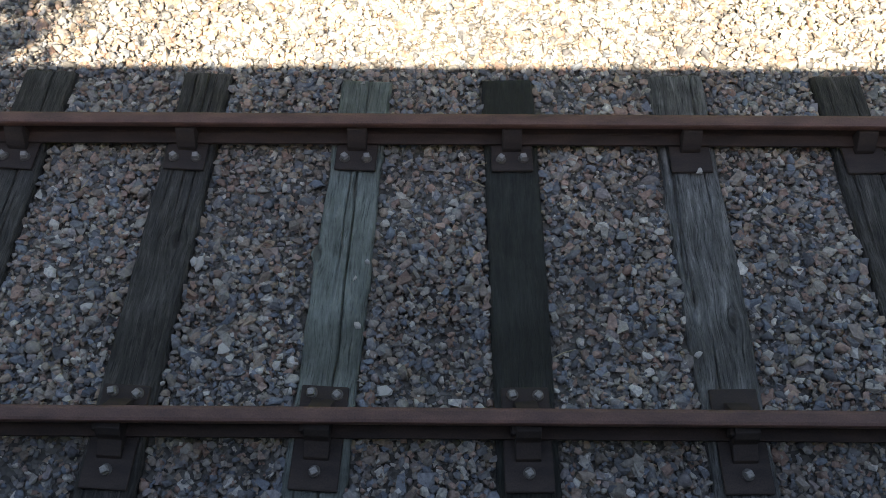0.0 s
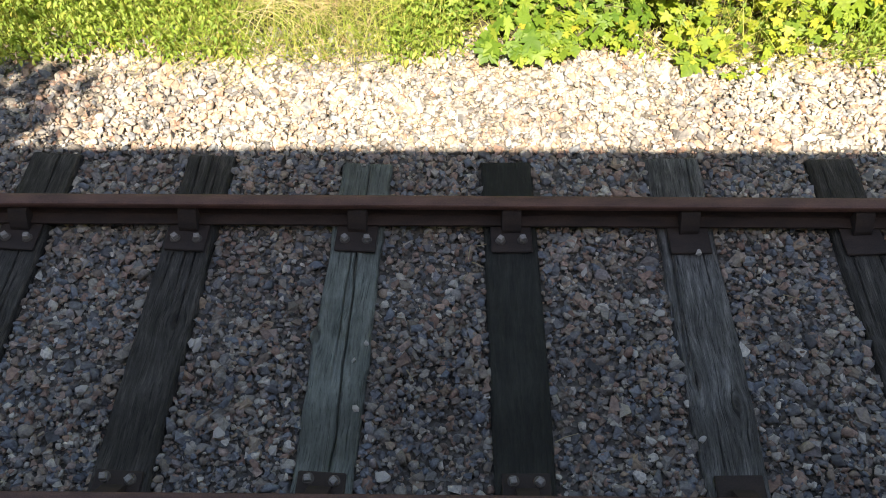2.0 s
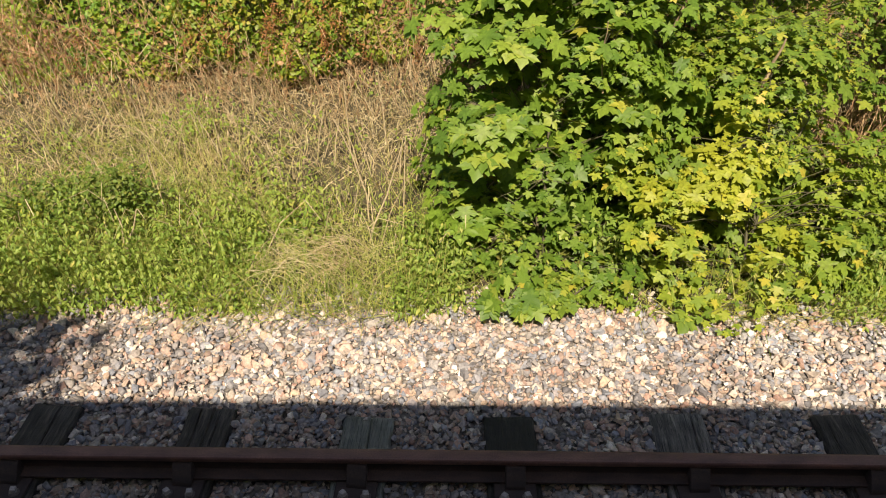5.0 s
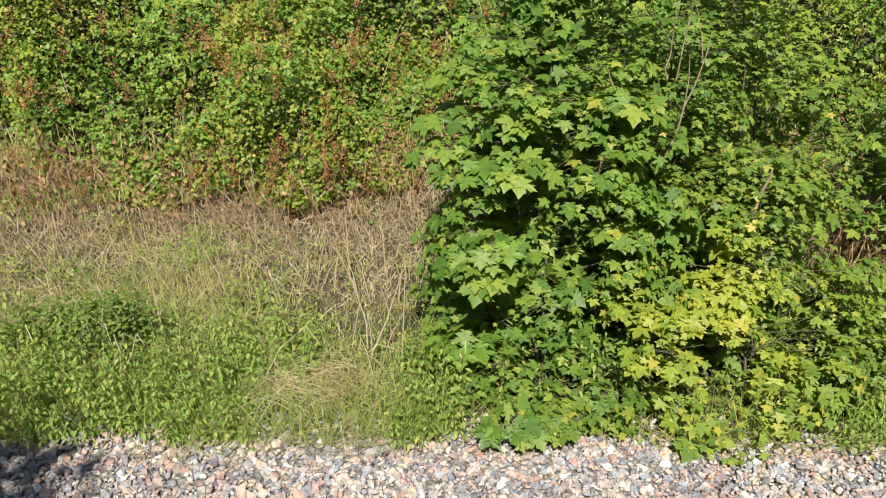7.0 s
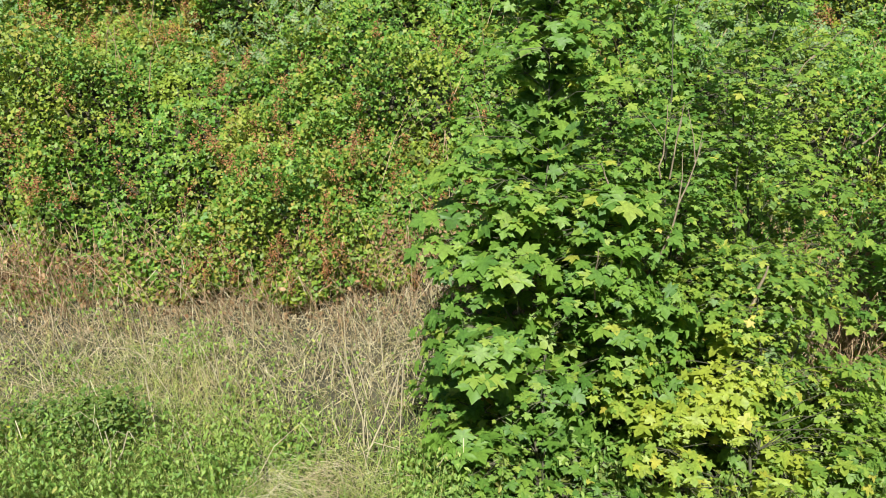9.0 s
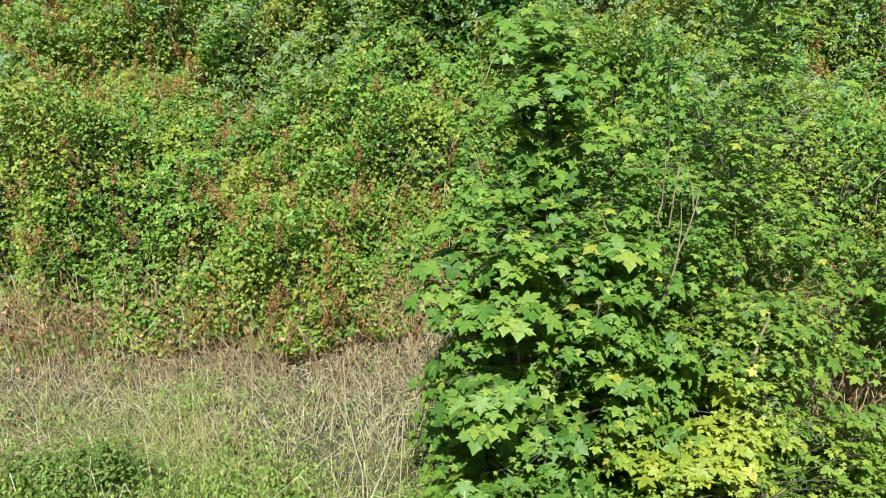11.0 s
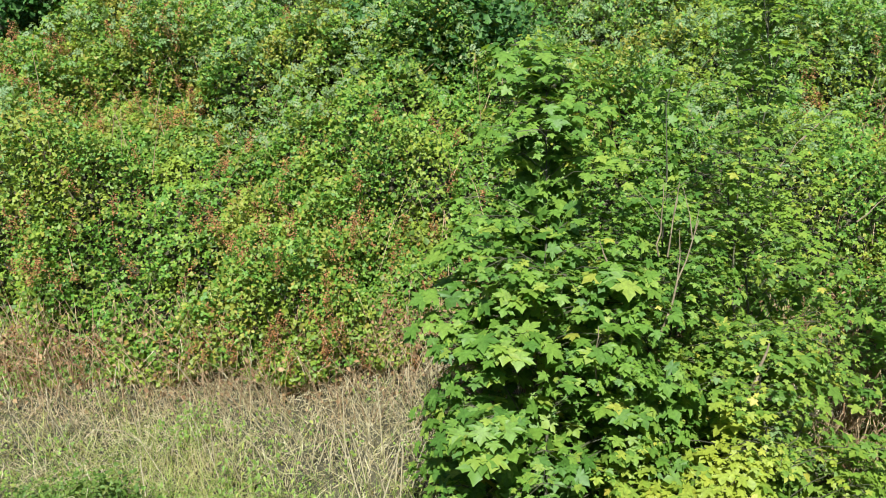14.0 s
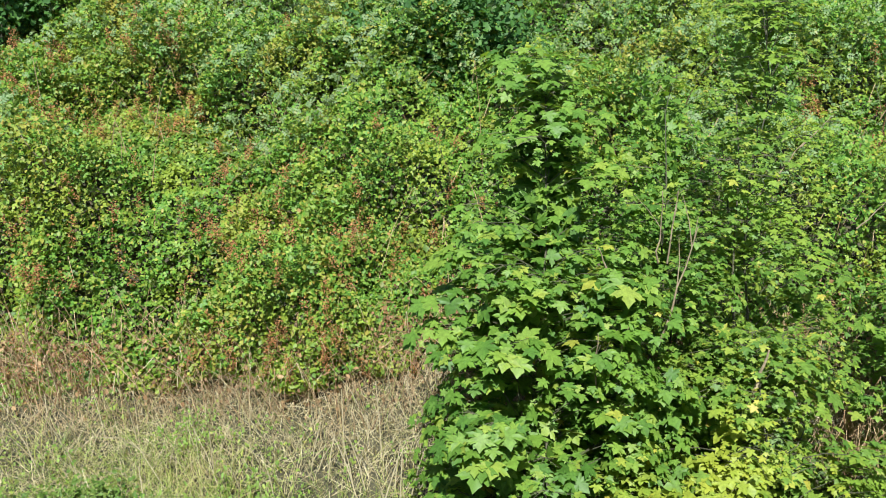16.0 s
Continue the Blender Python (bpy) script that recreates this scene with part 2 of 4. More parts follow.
LIGHT_STOPS = [(0, (0.090, 0.18, 0.027)), (0.5, (0.155, 0.25, 0.035)), (0.85, (0.24, 0.32, 0.044)), (0.98, (0.33, 0.36, 0.054)), (1, (0.46, 0.38, 0.06))]
YELLOW_STOPS = [(0, (0.15, 0.25, 0.032)), (0.5, (0.24, 0.33, 0.042)), (0.85, (0.31, 0.38, 0.052)), (1, (0.45, 0.41, 0.06))]
M_MAPLE = leaf_material("maple_leaf", GREEN_STOPS, (0.165, 0.285, 0.035), 1.6, 0.42, 0.5)
M_MAPLE_L = leaf_material("light_maple_leaf", LIGHT_STOPS, (0.24, 0.34, 0.040), 1.5, 0.42, 0.5)
M_MAPLE_Y = leaf_material("yellowing_maple_leaf", YELLOW_STOPS, (0.36, 0.39, 0.045), 1.5, 0.42, 0.5, (0.46, 0.62))
M_LONE = {M_MAPLE: leaf_material("lone_maple_leaf", GREEN_STOPS, (0.165, 0.285, 0.035), 1.6, 0.42, 0.5, single=True),
          M_MAPLE_L: leaf_material("lone_light_leaf", LIGHT_STOPS, (0.24, 0.34, 0.040), 1.5, 0.42, 0.5, single=True),
          M_MAPLE_Y: leaf_material("lone_yellowing_leaf", YELLOW_STOPS, (0.36, 0.39, 0.045), 1.5, 0.42, 0.5, single=True)}
M_WALL, _t, _b = mat("dark_paint", 0.6)
_n = noise_tex(_t, 4, 4)
_t.links.new(ramp(_t, _n.outputs[0], [(0.3, (0.035, 0.037, 0.04)), (0.7, (0.06, 0.06, 0.065))]).outputs[0], _b.inputs["Base Color"])


# ---------- mesh helpers ----------
def link_mesh(name, me, material, parent=None, label=""):
    me.materials.append(material)
    ob = new(name, me)
    if parent:
        ob.parent = parent
    if label:
        ob["label"] = label
    return ob


def part(name, bm, material, parent=None, label=""):
    me = bpy.data.meshes.new(name)
    bm.to_mesh(me)
    bm.free()
    return link_mesh(name, me, material, parent, label)


def add_box(bm, x0, y0, z0, x1, y1, z1, bevel=0.0, taper=0.0):
    made = bmesh.ops.create_cube(bm, size=1)["verts"]
    for v in made:
        k = 1 - taper * (v.co.z + 0.5)
        v.co = Vector(((x0 + x1) / 2 + v.co.x * (x1 - x0) * k, (y0 + y1) / 2 + v.co.y * (y1 - y0) * k, (z0 + z1) / 2 + v.co.z * (z1 - z0)))
    if bevel:
        edges = list({e for v in made for e in v.link_edges})
        bmesh.ops.bevel(bm, geom=edges, offset=bevel, segments=2, affect="EDGES", profile=0.5)
    return bm


def add_tube(bm, pts, r0, r1, sides=5):
    """A tapered tube through pts."""
    rings = []
    n = len(pts)
    for i, p in enumerate(pts):
        d = (pts[min(i + 1, n - 1)] - pts[max(i - 1, 0)]).normalized()
        a = d.orthogonal().normalized()
        b = d.cross(a)
        r = r0 + (r1 - r0) * i / (n - 1)
        rings.append([bm.verts.new(p + (a * math.cos(2 * math.pi * k / sides) + b * math.sin(2 * math.pi * k / sides)) * r) for k in range(sides)])
    for lo, hi in zip(rings, rings[1:]):
        for k in range(sides):
            bm.faces.new((lo[k], lo[(k + 1) % sides], hi[(k + 1) % sides], hi[k]))
    bm.faces.new(rings[0][::-1])
    bm.faces.new(rings[-1])
    return bm


def mesh_from(name, verts, faces, flat=False):
    """verts (n, 3), faces (m, 3 or 4)."""
    me = bpy.data.meshes.new(name)
    k = faces.shape[1]
    me.vertices.add(len(verts))
    me.vertices.foreach_set("co", np.ascontiguousarray(verts, dtype=np.float32).ravel())
    me.loops.add(faces.size)
    me.loops.foreach_set("vertex_index", np.ascontiguousarray(faces, dtype=np.int32).ravel())
    me.polygons.add(len(faces))
    me.polygons.foreach_set("loop_start", np.arange(0, faces.size, k, dtype=np.int32))
    me.update(calc_edges=True)
    if flat:
        me.shade_flat()
    return me


def frames_for(normals, along, rng):
    """Turns (n, 3, 3): z to the normals, y near the directions along."""
    z = normals / np.linalg.norm(normals, axis=1)[:, None]
    y = along - z * np.sum(along * z, axis=1)[:, None]
    y /= np.linalg.norm(y, axis=1)[:, None] + 1e-9
    x = np.cross(y, z)
    return np.stack([x, y, z], axis=2)


def scatter(name, shape, places, turns, sizes, flat=False):
    """One mesh of many copies of shape = (verts, faces), each placed, turned and sized."""
    tv, tf = shape
    v = tv[None] * (sizes[:, None, None] if sizes.ndim == 1 else sizes[:, None, :])
    v = np.einsum("nij,nkj->nki", turns, v) + places[:, None, :]
    f = tf[None] + (np.arange(len(places)) * len(tv))[:, None, None]
    return mesh_from(name, v.reshape(-1, 3), f.reshape(-1, tf.shape[1]), flat)


def rand_dirs(n, rng):
    d = rng.normal(size=(n, 3))
    return d / np.linalg.norm(d, axis=1)[:, None]


def fan(outline, centre):
    k = len(outline)
    return np.array([*outline, centre], dtype=float), np.array([[i, (i + 1) % k, k] for i in range(k)])


def leaflet(width=0.36, droop=0.1):
    return fan([(0, 0, 0), (width, 0.36, 0.07), (width * 0.78, 0.68, 0.03), (0, 1, -droop), (-width * 0.78, 0.68, 0.03), (-width, 0.36, 0.07)], (0, 0.45, -0.02))


def folded(width=0.36, droop=0.1):
    """A leaflet of two halves, folded along its rib."""
    v = [(0, 0, 0), (width, 0.36, 0.09), (width * 0.72, 0.72, 0.05), (0, 1, -droop), (-width * 0.72, 0.72, 0.05), (-width, 0.36, 0.09)]
    return np.array(v), np.array([[0, 1, 2, 3], [0, 3, 4, 5]])


def kite(width=0.4, droop=0.1):
    """A small pointed leaflet, folded along its rib."""
    return np.array([(0, 0, 0), (width, 0.42, 0.1), (0, 1, -droop), (-width, 0.42, 0.1)]), np.array([[0, 1, 2], [0, 2, 3]])


def trifoliate():
    v, f = kite(0.42)
    vs, fs = [], []
    for k, (turn, at) in enumerate(((0, (0, 0.12)), (72, (0.06, 0)), (-72, (-0.06, 0)))):
        c, s = math.cos(radians(-turn)), math.sin(radians(-turn))
        w = v.copy()
        w[:, 0], w[:, 1] = v[:, 0] * c - v[:, 1] * s + at[0], v[:, 0] * s + v[:, 1] * c + at[1]
        vs.append(w)
        fs.append(f + k * len(v))
    return np.concatenate(vs), np.concatenate(fs)


def pinnate(pairs=3):
    """A feathered leaf: pairs of narrow leaflets on a stalk."""
    v, f = kite(0.27)
    vs, fs, k = [], [], 0
    for i in range(pairs):
        for turn in (62, -62):
            c, s = math.cos(radians(-turn)), math.sin(radians(-turn))
            w = v * 0.5
            w = np.stack([w[:, 0] * c - w[:, 1] * s, w[:, 0] * s + w[:, 1] * c + 0.15 + 0.25 * i, w[:, 2]], axis=1)
            vs.append(w), fs.append(f + k * len(v))
            k += 1
    w = v * 0.5 + np.array([0, 0.1 + 0.25 * pairs, 0])
    vs.append(w), fs.append(f + k * len(v))
    return np.concatenate(vs), np.concatenate(fs)


def small_maple_leaf():
    half = [(0.22, -0.12), (0.60, -0.06), (0.40, 0.20), (0.70, 0.34), (0.95, 0.54), (0.62, 0.64), (0.30, 0.52), (0.33, 0.76)]
    flat = [(0, 0), *half, (0, 1.12), *[(-x, y) for x, y in half[::-1]]]
    return fan([(x, y, 0.12 * abs(x) - 0.26 * (x * x + (y - 0.3) ** 2)) for x, y in flat], (0, 0.3, -0.02))


def maple_leaf():
    """Five pointed, toothed lobes, folded a little along the rib."""
    half = [(0.10, -0.12), (0.33, -0.11), (0.62, -0.07), (0.47, 0.08), (0.38, 0.19), (0.60, 0.23), (0.75, 0.36), (0.97, 0.53), (0.72, 0.55), (0.62, 0.67), (0.40, 0.56), (0.28, 0.51), (0.37, 0.72), (0.22, 0.84)]
    flat = [(0, 0), *half, (0, 1.14), *[(-x, y) for x, y in half[::-1]]]
    out = [(x, y, 0.10 * abs(x) - 0.24 * (x * x + (y - 0.3) ** 2)) for x, y in flat]
    return fan(out, (0, 0.3, -0.02))


def blade(segments=3, lean=0.35):
    """A grass blade, one unit high, that bends over."""
    vs = []
    for i in range(segments + 1):
        h = i / segments
        w = 0.5 * (1 - h) ** 0.7 + 0.02
        vs += [(-w, lean * h * h, h * (1 - 0.25 * lean * h)), (w, lean * h * h, h * (1 - 0.25 * lean * h))]
    return np.array(vs), np.array([[2 * i, 2 * i + 1, 2 * i + 3, 2 * i + 2] for i in range(segments)])


def sheet_field(x, y, seed, scale):
    """Smooth uneven values of about -1 to 1 over a plane, from a few waves."""
    r = np.random.default_rng(seed)
    out = 0
    for _ in range(9):
        a, k, p = r.uniform(0, 2 * math.pi), scale * r.uniform(0.5, 1.8), r.uniform(0, 2 * math.pi)
        out = out + np.sin((x * math.cos(a) + y * math.sin(a)) * k + p)
    return out / 3.2


# ---------- ground ----------
PROFILE_Y = np.array([-60, -1.0, 2.6, 2.9, 3.6, 4.6, 5.0, 5.5, 6.6, 8.5, 10.5, 14, 60, 400.0])
PROFILE_Z = np.array([-0.25, -0.225, -0.225, -0.22, -0.10, 0.18, 0.36, 0.75, 1.75, 2.95, 4.3, 5.2, 6.0, 6.0])


def ground_z(x, y):
    z = np.interp(y, PROFILE_Y, PROFILE_Z)
    rough = np.clip((np.asarray(y) - 2.8) / 1.5, 0, 1)
    return z + rough * 0.10 * sheet_field(np.asarray(x, dtype=float), np.asarray(y, dtype=float), 5, 1.7)


def build_ground():
    xs = np.concatenate([[-400, -100, -30, -12], np.linspace(-8, 8, 81), [12, 30, 100, 400]])
    ys = np.concatenate([[-400, -60, -10], np.linspace(-2, 12, 113), [16, 25, 60, 400]])
    gx, gy = np.meshgrid(xs, ys)
    v = np.stack([gx, gy, ground_z(gx, np.clip(gy, -60, 400))], axis=2).reshape(-1, 3)
    nx = len(xs)
    i = (np.arange(len(ys) - 1)[:, None] * nx + np.arange(nx - 1)[None]).ravel()
    f = np.stack([i, i + 1, i + nx + 1, i + nx], axis=1)
    ob = link_mesh("ground", mesh_from("ground", v, f), M_SOIL)
    return tagged(ob, "brown earth under the ballast, rising to an overgrown bank", "ground", kind="structure")


ground = build_ground()

# unseen block added to throw the shade over the track, with the camera in front of it
wall = part("shade_block_south", add_box(bmesh.new(), -16, -2.6, -0.3, 16, -1.22, 3.97, 0.05), M_WALL)
tagged(wall, "plain dark block, unseen, added to shade the track", "wall", kind="structure")

# ---------- track ----------
RAILS = (0.0, 1.505)
# sleepers: x at the first rail, x at the second rail, width, far end, material, label
TIES = [(-2.235, -2.125, 0.27, 1.95, M_BROWN, "dark brown weathered wooden sleeper in grey ballast"),
        (-1.346, -1.258, 0.262, 1.935, M_BROWN, "dark brown weathered wooden sleeper with fine cracks"),
        (-0.472, -0.392, 0.268, 1.885, M_GREY, "pale grey wooden sleeper with a long split"),
        (0.414, 0.390, 0.272, 1.895, M_TAR, "black tarred wooden sleeper, smooth on top"),
        (1.325, 1.296, 0.285, 1.93, M_GRAIN, "deeply grained grey wooden sleeper with a knot"),
        (2.245, 2.175, 0.27, 1.935, M_BROWN, "dark brown weathered wooden sleeper in grey ballast")]
for k in range(1, 7):
    TIES.append((2.245 + 0.88 * k, 2.175 + 0.87 * k, 0.265, 1.93, (M_BROWN, M_GREY, M_TAR)[k % 3], "weathered wooden sleeper in grey ballast"))
    TIES.insert(0, (-2.235 - 0.88 * k, -2.125 - 0.87 * k, 0.265, 1.93, (M_GRAIN, M_BROWN, M_GREY)[k % 3], "weathered wooden sleeper in grey ballast"))


def sleeper(xn, xf, width, end, material, label, seed):
    """A worn timber, cracked along its grain; its top lies at -0.165."""
    rng = np.random.default_rng(seed)
    length = end + 0.45
    nx, ny = (76, 110) if abs(xn) < 3 else (12, 16)
    u = np.linspace(-0.5, 0.5, nx)
    w = np.linspace(0, 1, ny)
    gu, gw = np.meshgrid(u, w)
    yy = -0.45 + gw * length
    top = -0.165 + 0.004 * sheet_field(gu * 6, gw * 3, seed, 2.0)
    top -= 0.02 * np.clip((np.abs(gu) - 0.44) / 0.06, 0, 1) ** 2
    top -= 0.02 * np.clip((np.abs(gw - 0.5) - 0.488) / 0.012, 0, 1) ** 2
    for _ in range({M_TAR: 0, M_GREY: 2, M_GRAIN: 4, M_BROWN: 3}[material]):
        c, a, b = rng.uniform(-0.4, 0.4), rng.uniform(0, 0.7), rng.uniform(0.25, 0.8)
        line = c + 0.02 * np.sin(gw * rng.uniform(3, 7) + rng.uniform(0, 6)) + 0.008 * np.sin(gw * rng.uniform(20, 40))
        reach = np.clip(np.minimum(gw - a, a + b - gw) * 8, 0, 1)
        top -= 0.020 * reach * np.exp(-((gu - line) / 0.011) ** 2)
    if material is M_GREY and abs(xn) < 3:      # one long split
        line = 0.06 + 0.04 * np.sin(gw * 5.0) + 0.018 * np.sin(gw * 23) + 0.010 * np.sin(gw * 61)
        top -= 0.030 * np.clip((0.9 - gw) * 6, 0, 1) * np.exp(-((gu - line) / 0.012) ** 2)
    for ku, kw in {M_GREY: [(-0.48, 0.547)], M_GRAIN: [(-0.34, 0.442), (0.22, 0.395)], M_BROWN: [(0.2, 0.566)]}.get(material, []):      # knots
        far = np.hypot((gu - ku) / 0.10, (gw - kw) / 0.022)
        top += 0.010 * np.exp(-far ** 2) - 0.012 * np.exp(-(far / 0.35) ** 2)
    edge = 1 + 0.03 * sheet_field(gw * 40, gu * 0 + seed, seed + 4, 1.0) * (material is not M_TAR) + 0.025 * sheet_field(gw * 9, gu * 0 + seed, seed + 3, 1.0)
    bulge = 0.03 * np.exp(-((gw - 0.547) / 0.016) ** 2) * np.clip(-gu - 0.3, 0, 0.2) / 0.2 if material is M_GREY else 0
    v = np.stack([gu * width * edge - bulge, yy, top], axis=2)
    rim = v.reshape(-1, 3)
    i = (np.arange(ny - 1)[:, None] * nx + np.arange(nx - 1)[None]).ravel()
    f = [np.stack([i, i + 1, i + nx + 1, i + nx], axis=1)]
    loop = np.concatenate([np.arange(nx), np.arange(1, ny) * nx + nx - 1, (ny - 1) * nx + np.arange(nx - 2, -1, -1), np.arange(ny - 2, 0, -1) * nx])
    low = rim[loop] * np.array([1, 1, 0]) + np.array([0, 0, -0.32])
    a = loop
    b = np.arange(len(loop)) + len(rim)
    f.append(np.stack([a, b, np.roll(b, -1), np.roll(a, -1)], axis=1))
    me = mesh_from("sleeper", np.concatenate([rim, low]), np.concatenate(f))
    ob = link_mesh("sleeper", me, material)
    ob.matrix_world = Matrix.Translation((xn, 0, 0)) @ Matrix.Rotation(-math.atan2(xf - xn, 1.505), 4, "Z")
    return tagged(ob, label, "sleeper", "sleepers of the track")


for k, (xn, xf, width, end, material, label) in enumerate(TIES):
    sleeper(xn, xf, width, end, material, label, 40 + k)


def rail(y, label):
    """A flat-bottomed rail: a worn head on a rusty web and foot, coloured darker for shade."""
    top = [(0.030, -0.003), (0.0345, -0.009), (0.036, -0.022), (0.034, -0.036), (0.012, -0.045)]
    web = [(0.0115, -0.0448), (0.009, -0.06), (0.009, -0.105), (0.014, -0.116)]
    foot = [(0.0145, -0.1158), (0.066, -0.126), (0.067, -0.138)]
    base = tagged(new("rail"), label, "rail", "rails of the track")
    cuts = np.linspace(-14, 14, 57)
    for name, half, material, note in (("rail_head", [(0.018, 0.0), *top], M_RAIL, "worn brown running surface"), ("web", web, M_WEB, "rusty web, coloured darker for the shade under the head"), ("foot", foot, M_WEB, "rusty foot, coloured darker for the shade under the head")):
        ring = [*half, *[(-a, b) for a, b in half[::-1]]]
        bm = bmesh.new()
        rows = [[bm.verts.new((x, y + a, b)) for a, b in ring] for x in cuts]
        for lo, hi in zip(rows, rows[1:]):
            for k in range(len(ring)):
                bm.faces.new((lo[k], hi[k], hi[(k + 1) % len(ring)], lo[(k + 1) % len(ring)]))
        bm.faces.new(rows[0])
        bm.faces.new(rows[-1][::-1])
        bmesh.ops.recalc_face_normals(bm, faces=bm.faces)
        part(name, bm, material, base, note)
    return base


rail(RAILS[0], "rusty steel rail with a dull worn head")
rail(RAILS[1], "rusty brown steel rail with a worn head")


def bolt(parent, x, y, z, turn):
    """A square-headed screw on a round collar."""
    bm = bmesh.new()
    bmesh.ops.create_cone(bm, cap_ends=True, segments=16, radius1=0.027, radius2=0.023, depth=0.010)
    bmesh.ops.translate(bm, verts=bm.verts, vec=(0, 0, 0.006))
    ob = part("bolt", bm, M_COLLAR, parent, "greyed square-headed screw")
    ob.matrix_local = Matrix.Translation((x, y, z)) @ pose(0, 0, 0, 4, -3, turn)
    part("bolt_head", add_box(bmesh.new(), -0.0155, -0.0155, 0.008, 0.0155, 0.0155, 0.034, 0.003, 0.10), M_BOLT, ob)
    return ob


def add_wedge(bm, half, outline):
    """A casting of that outline across the rail, bevelled."""
    a = [bm.verts.new((-half, y, z)) for y, z in outline]
    b = [bm.verts.new((half * 0.96, y, z)) for y, z in outline]
    n = len(outline)
    made = [bm.faces.new((a[k], a[(k + 1) % n], b[(k + 1) % n], b[k])) for k in range(n)] + [bm.faces.new(a[::-1]), bm.faces.new(b)]
    bmesh.ops.recalc_face_normals(bm, faces=made)
    bmesh.ops.bevel(bm, geom=list({e for f in made for e in f.edges}), offset=0.004, segments=2, affect="EDGES", profile=0.5)
    return bm


def rail_chair(inner, outer, turn, back=-0.285, fore=0.168):
    """The iron seat of a rail on a sleeper: +y is the side between the rails."""
    base = tagged(new("rail_chair"), "rusty cast-iron rail chair bolted to a sleeper", "rail chair", "rail chairs")
    part("base_plate", add_box(bmesh.new(), -0.105, back, -0.163, 0.105, fore, -0.143, 0.008), M_IRON, base)
    part("inner_jaw", add_wedge(bmesh.new(), 0.05, [(0.012, -0.046), (0.040, -0.048), (0.062, -0.075), (0.098, -0.122), (0.104, -0.146), (0.012, -0.146)]), M_IRON, base)
    if back < -0.2:
        bm = add_wedge(bmesh.new(), 0.055, [(-0.012, -0.046), (-0.052, -0.048), (-0.075, -0.070), (-0.085, -0.105), (-0.150, -0.128), (-0.160, -0.146), (-0.012, -0.146)])
    else:
        bm = add_box(bmesh.new(), -0.055, back + 0.01, -0.145, 0.055, -0.055, -0.105, 0.010, 0.12)
    part("outer_jaw", bm, M_IRON, base)
    part("key", add_box(bmesh.new(), -0.075, -0.060, -0.108, 0.04, -0.022, -0.060, 0.006), M_IRON, base, "rusty wedge between jaw and rail")
    for k, (x, y) in enumerate(inner):
        bolt(base, x, y, -0.143, turn + 37 * k)
    for k, (x, y) in enumerate(outer):
        bolt(base, x, y, -0.143, turn + 20 + 61 * k)
    return base


two = rail_chair([(-0.056, 0.132), (0.056, 0.128)], [(0.0, -0.205)], 12)
none = rail_chair([], [(0.0, -0.205)], 5)
two_far = rail_chair([(-0.056, 0.146), (0.056, 0.150)], [], 12, -0.10, 0.215)
none_far = rail_chair([], [], 5, -0.10, 0.215)
seats = {0: {10: none}, 1: {10: none_far, 11: none_far}}
used = set()
for k, (xn, xf, *_rest) in enumerate(TIES):
    for r in (0, 1):
        kind = seats[r].get(k, two_far if r else two)
        m = Matrix.Translation((xf if r else xn, RAILS[r], 0)) @ pose(0, 0, 0, 0, 0, (180 if r else 0) + math.degrees(-math.atan2(xf - xn, 1.505)))
        if kind.name in used:
            copy_thing(kind, m)
        else:
            kind.matrix_world = m
            used.add(kind.name)

# ---------- maples ----------
MAPLE_LEAF, SMALL_LEAF = maple_leaf(), small_maple_leaf()


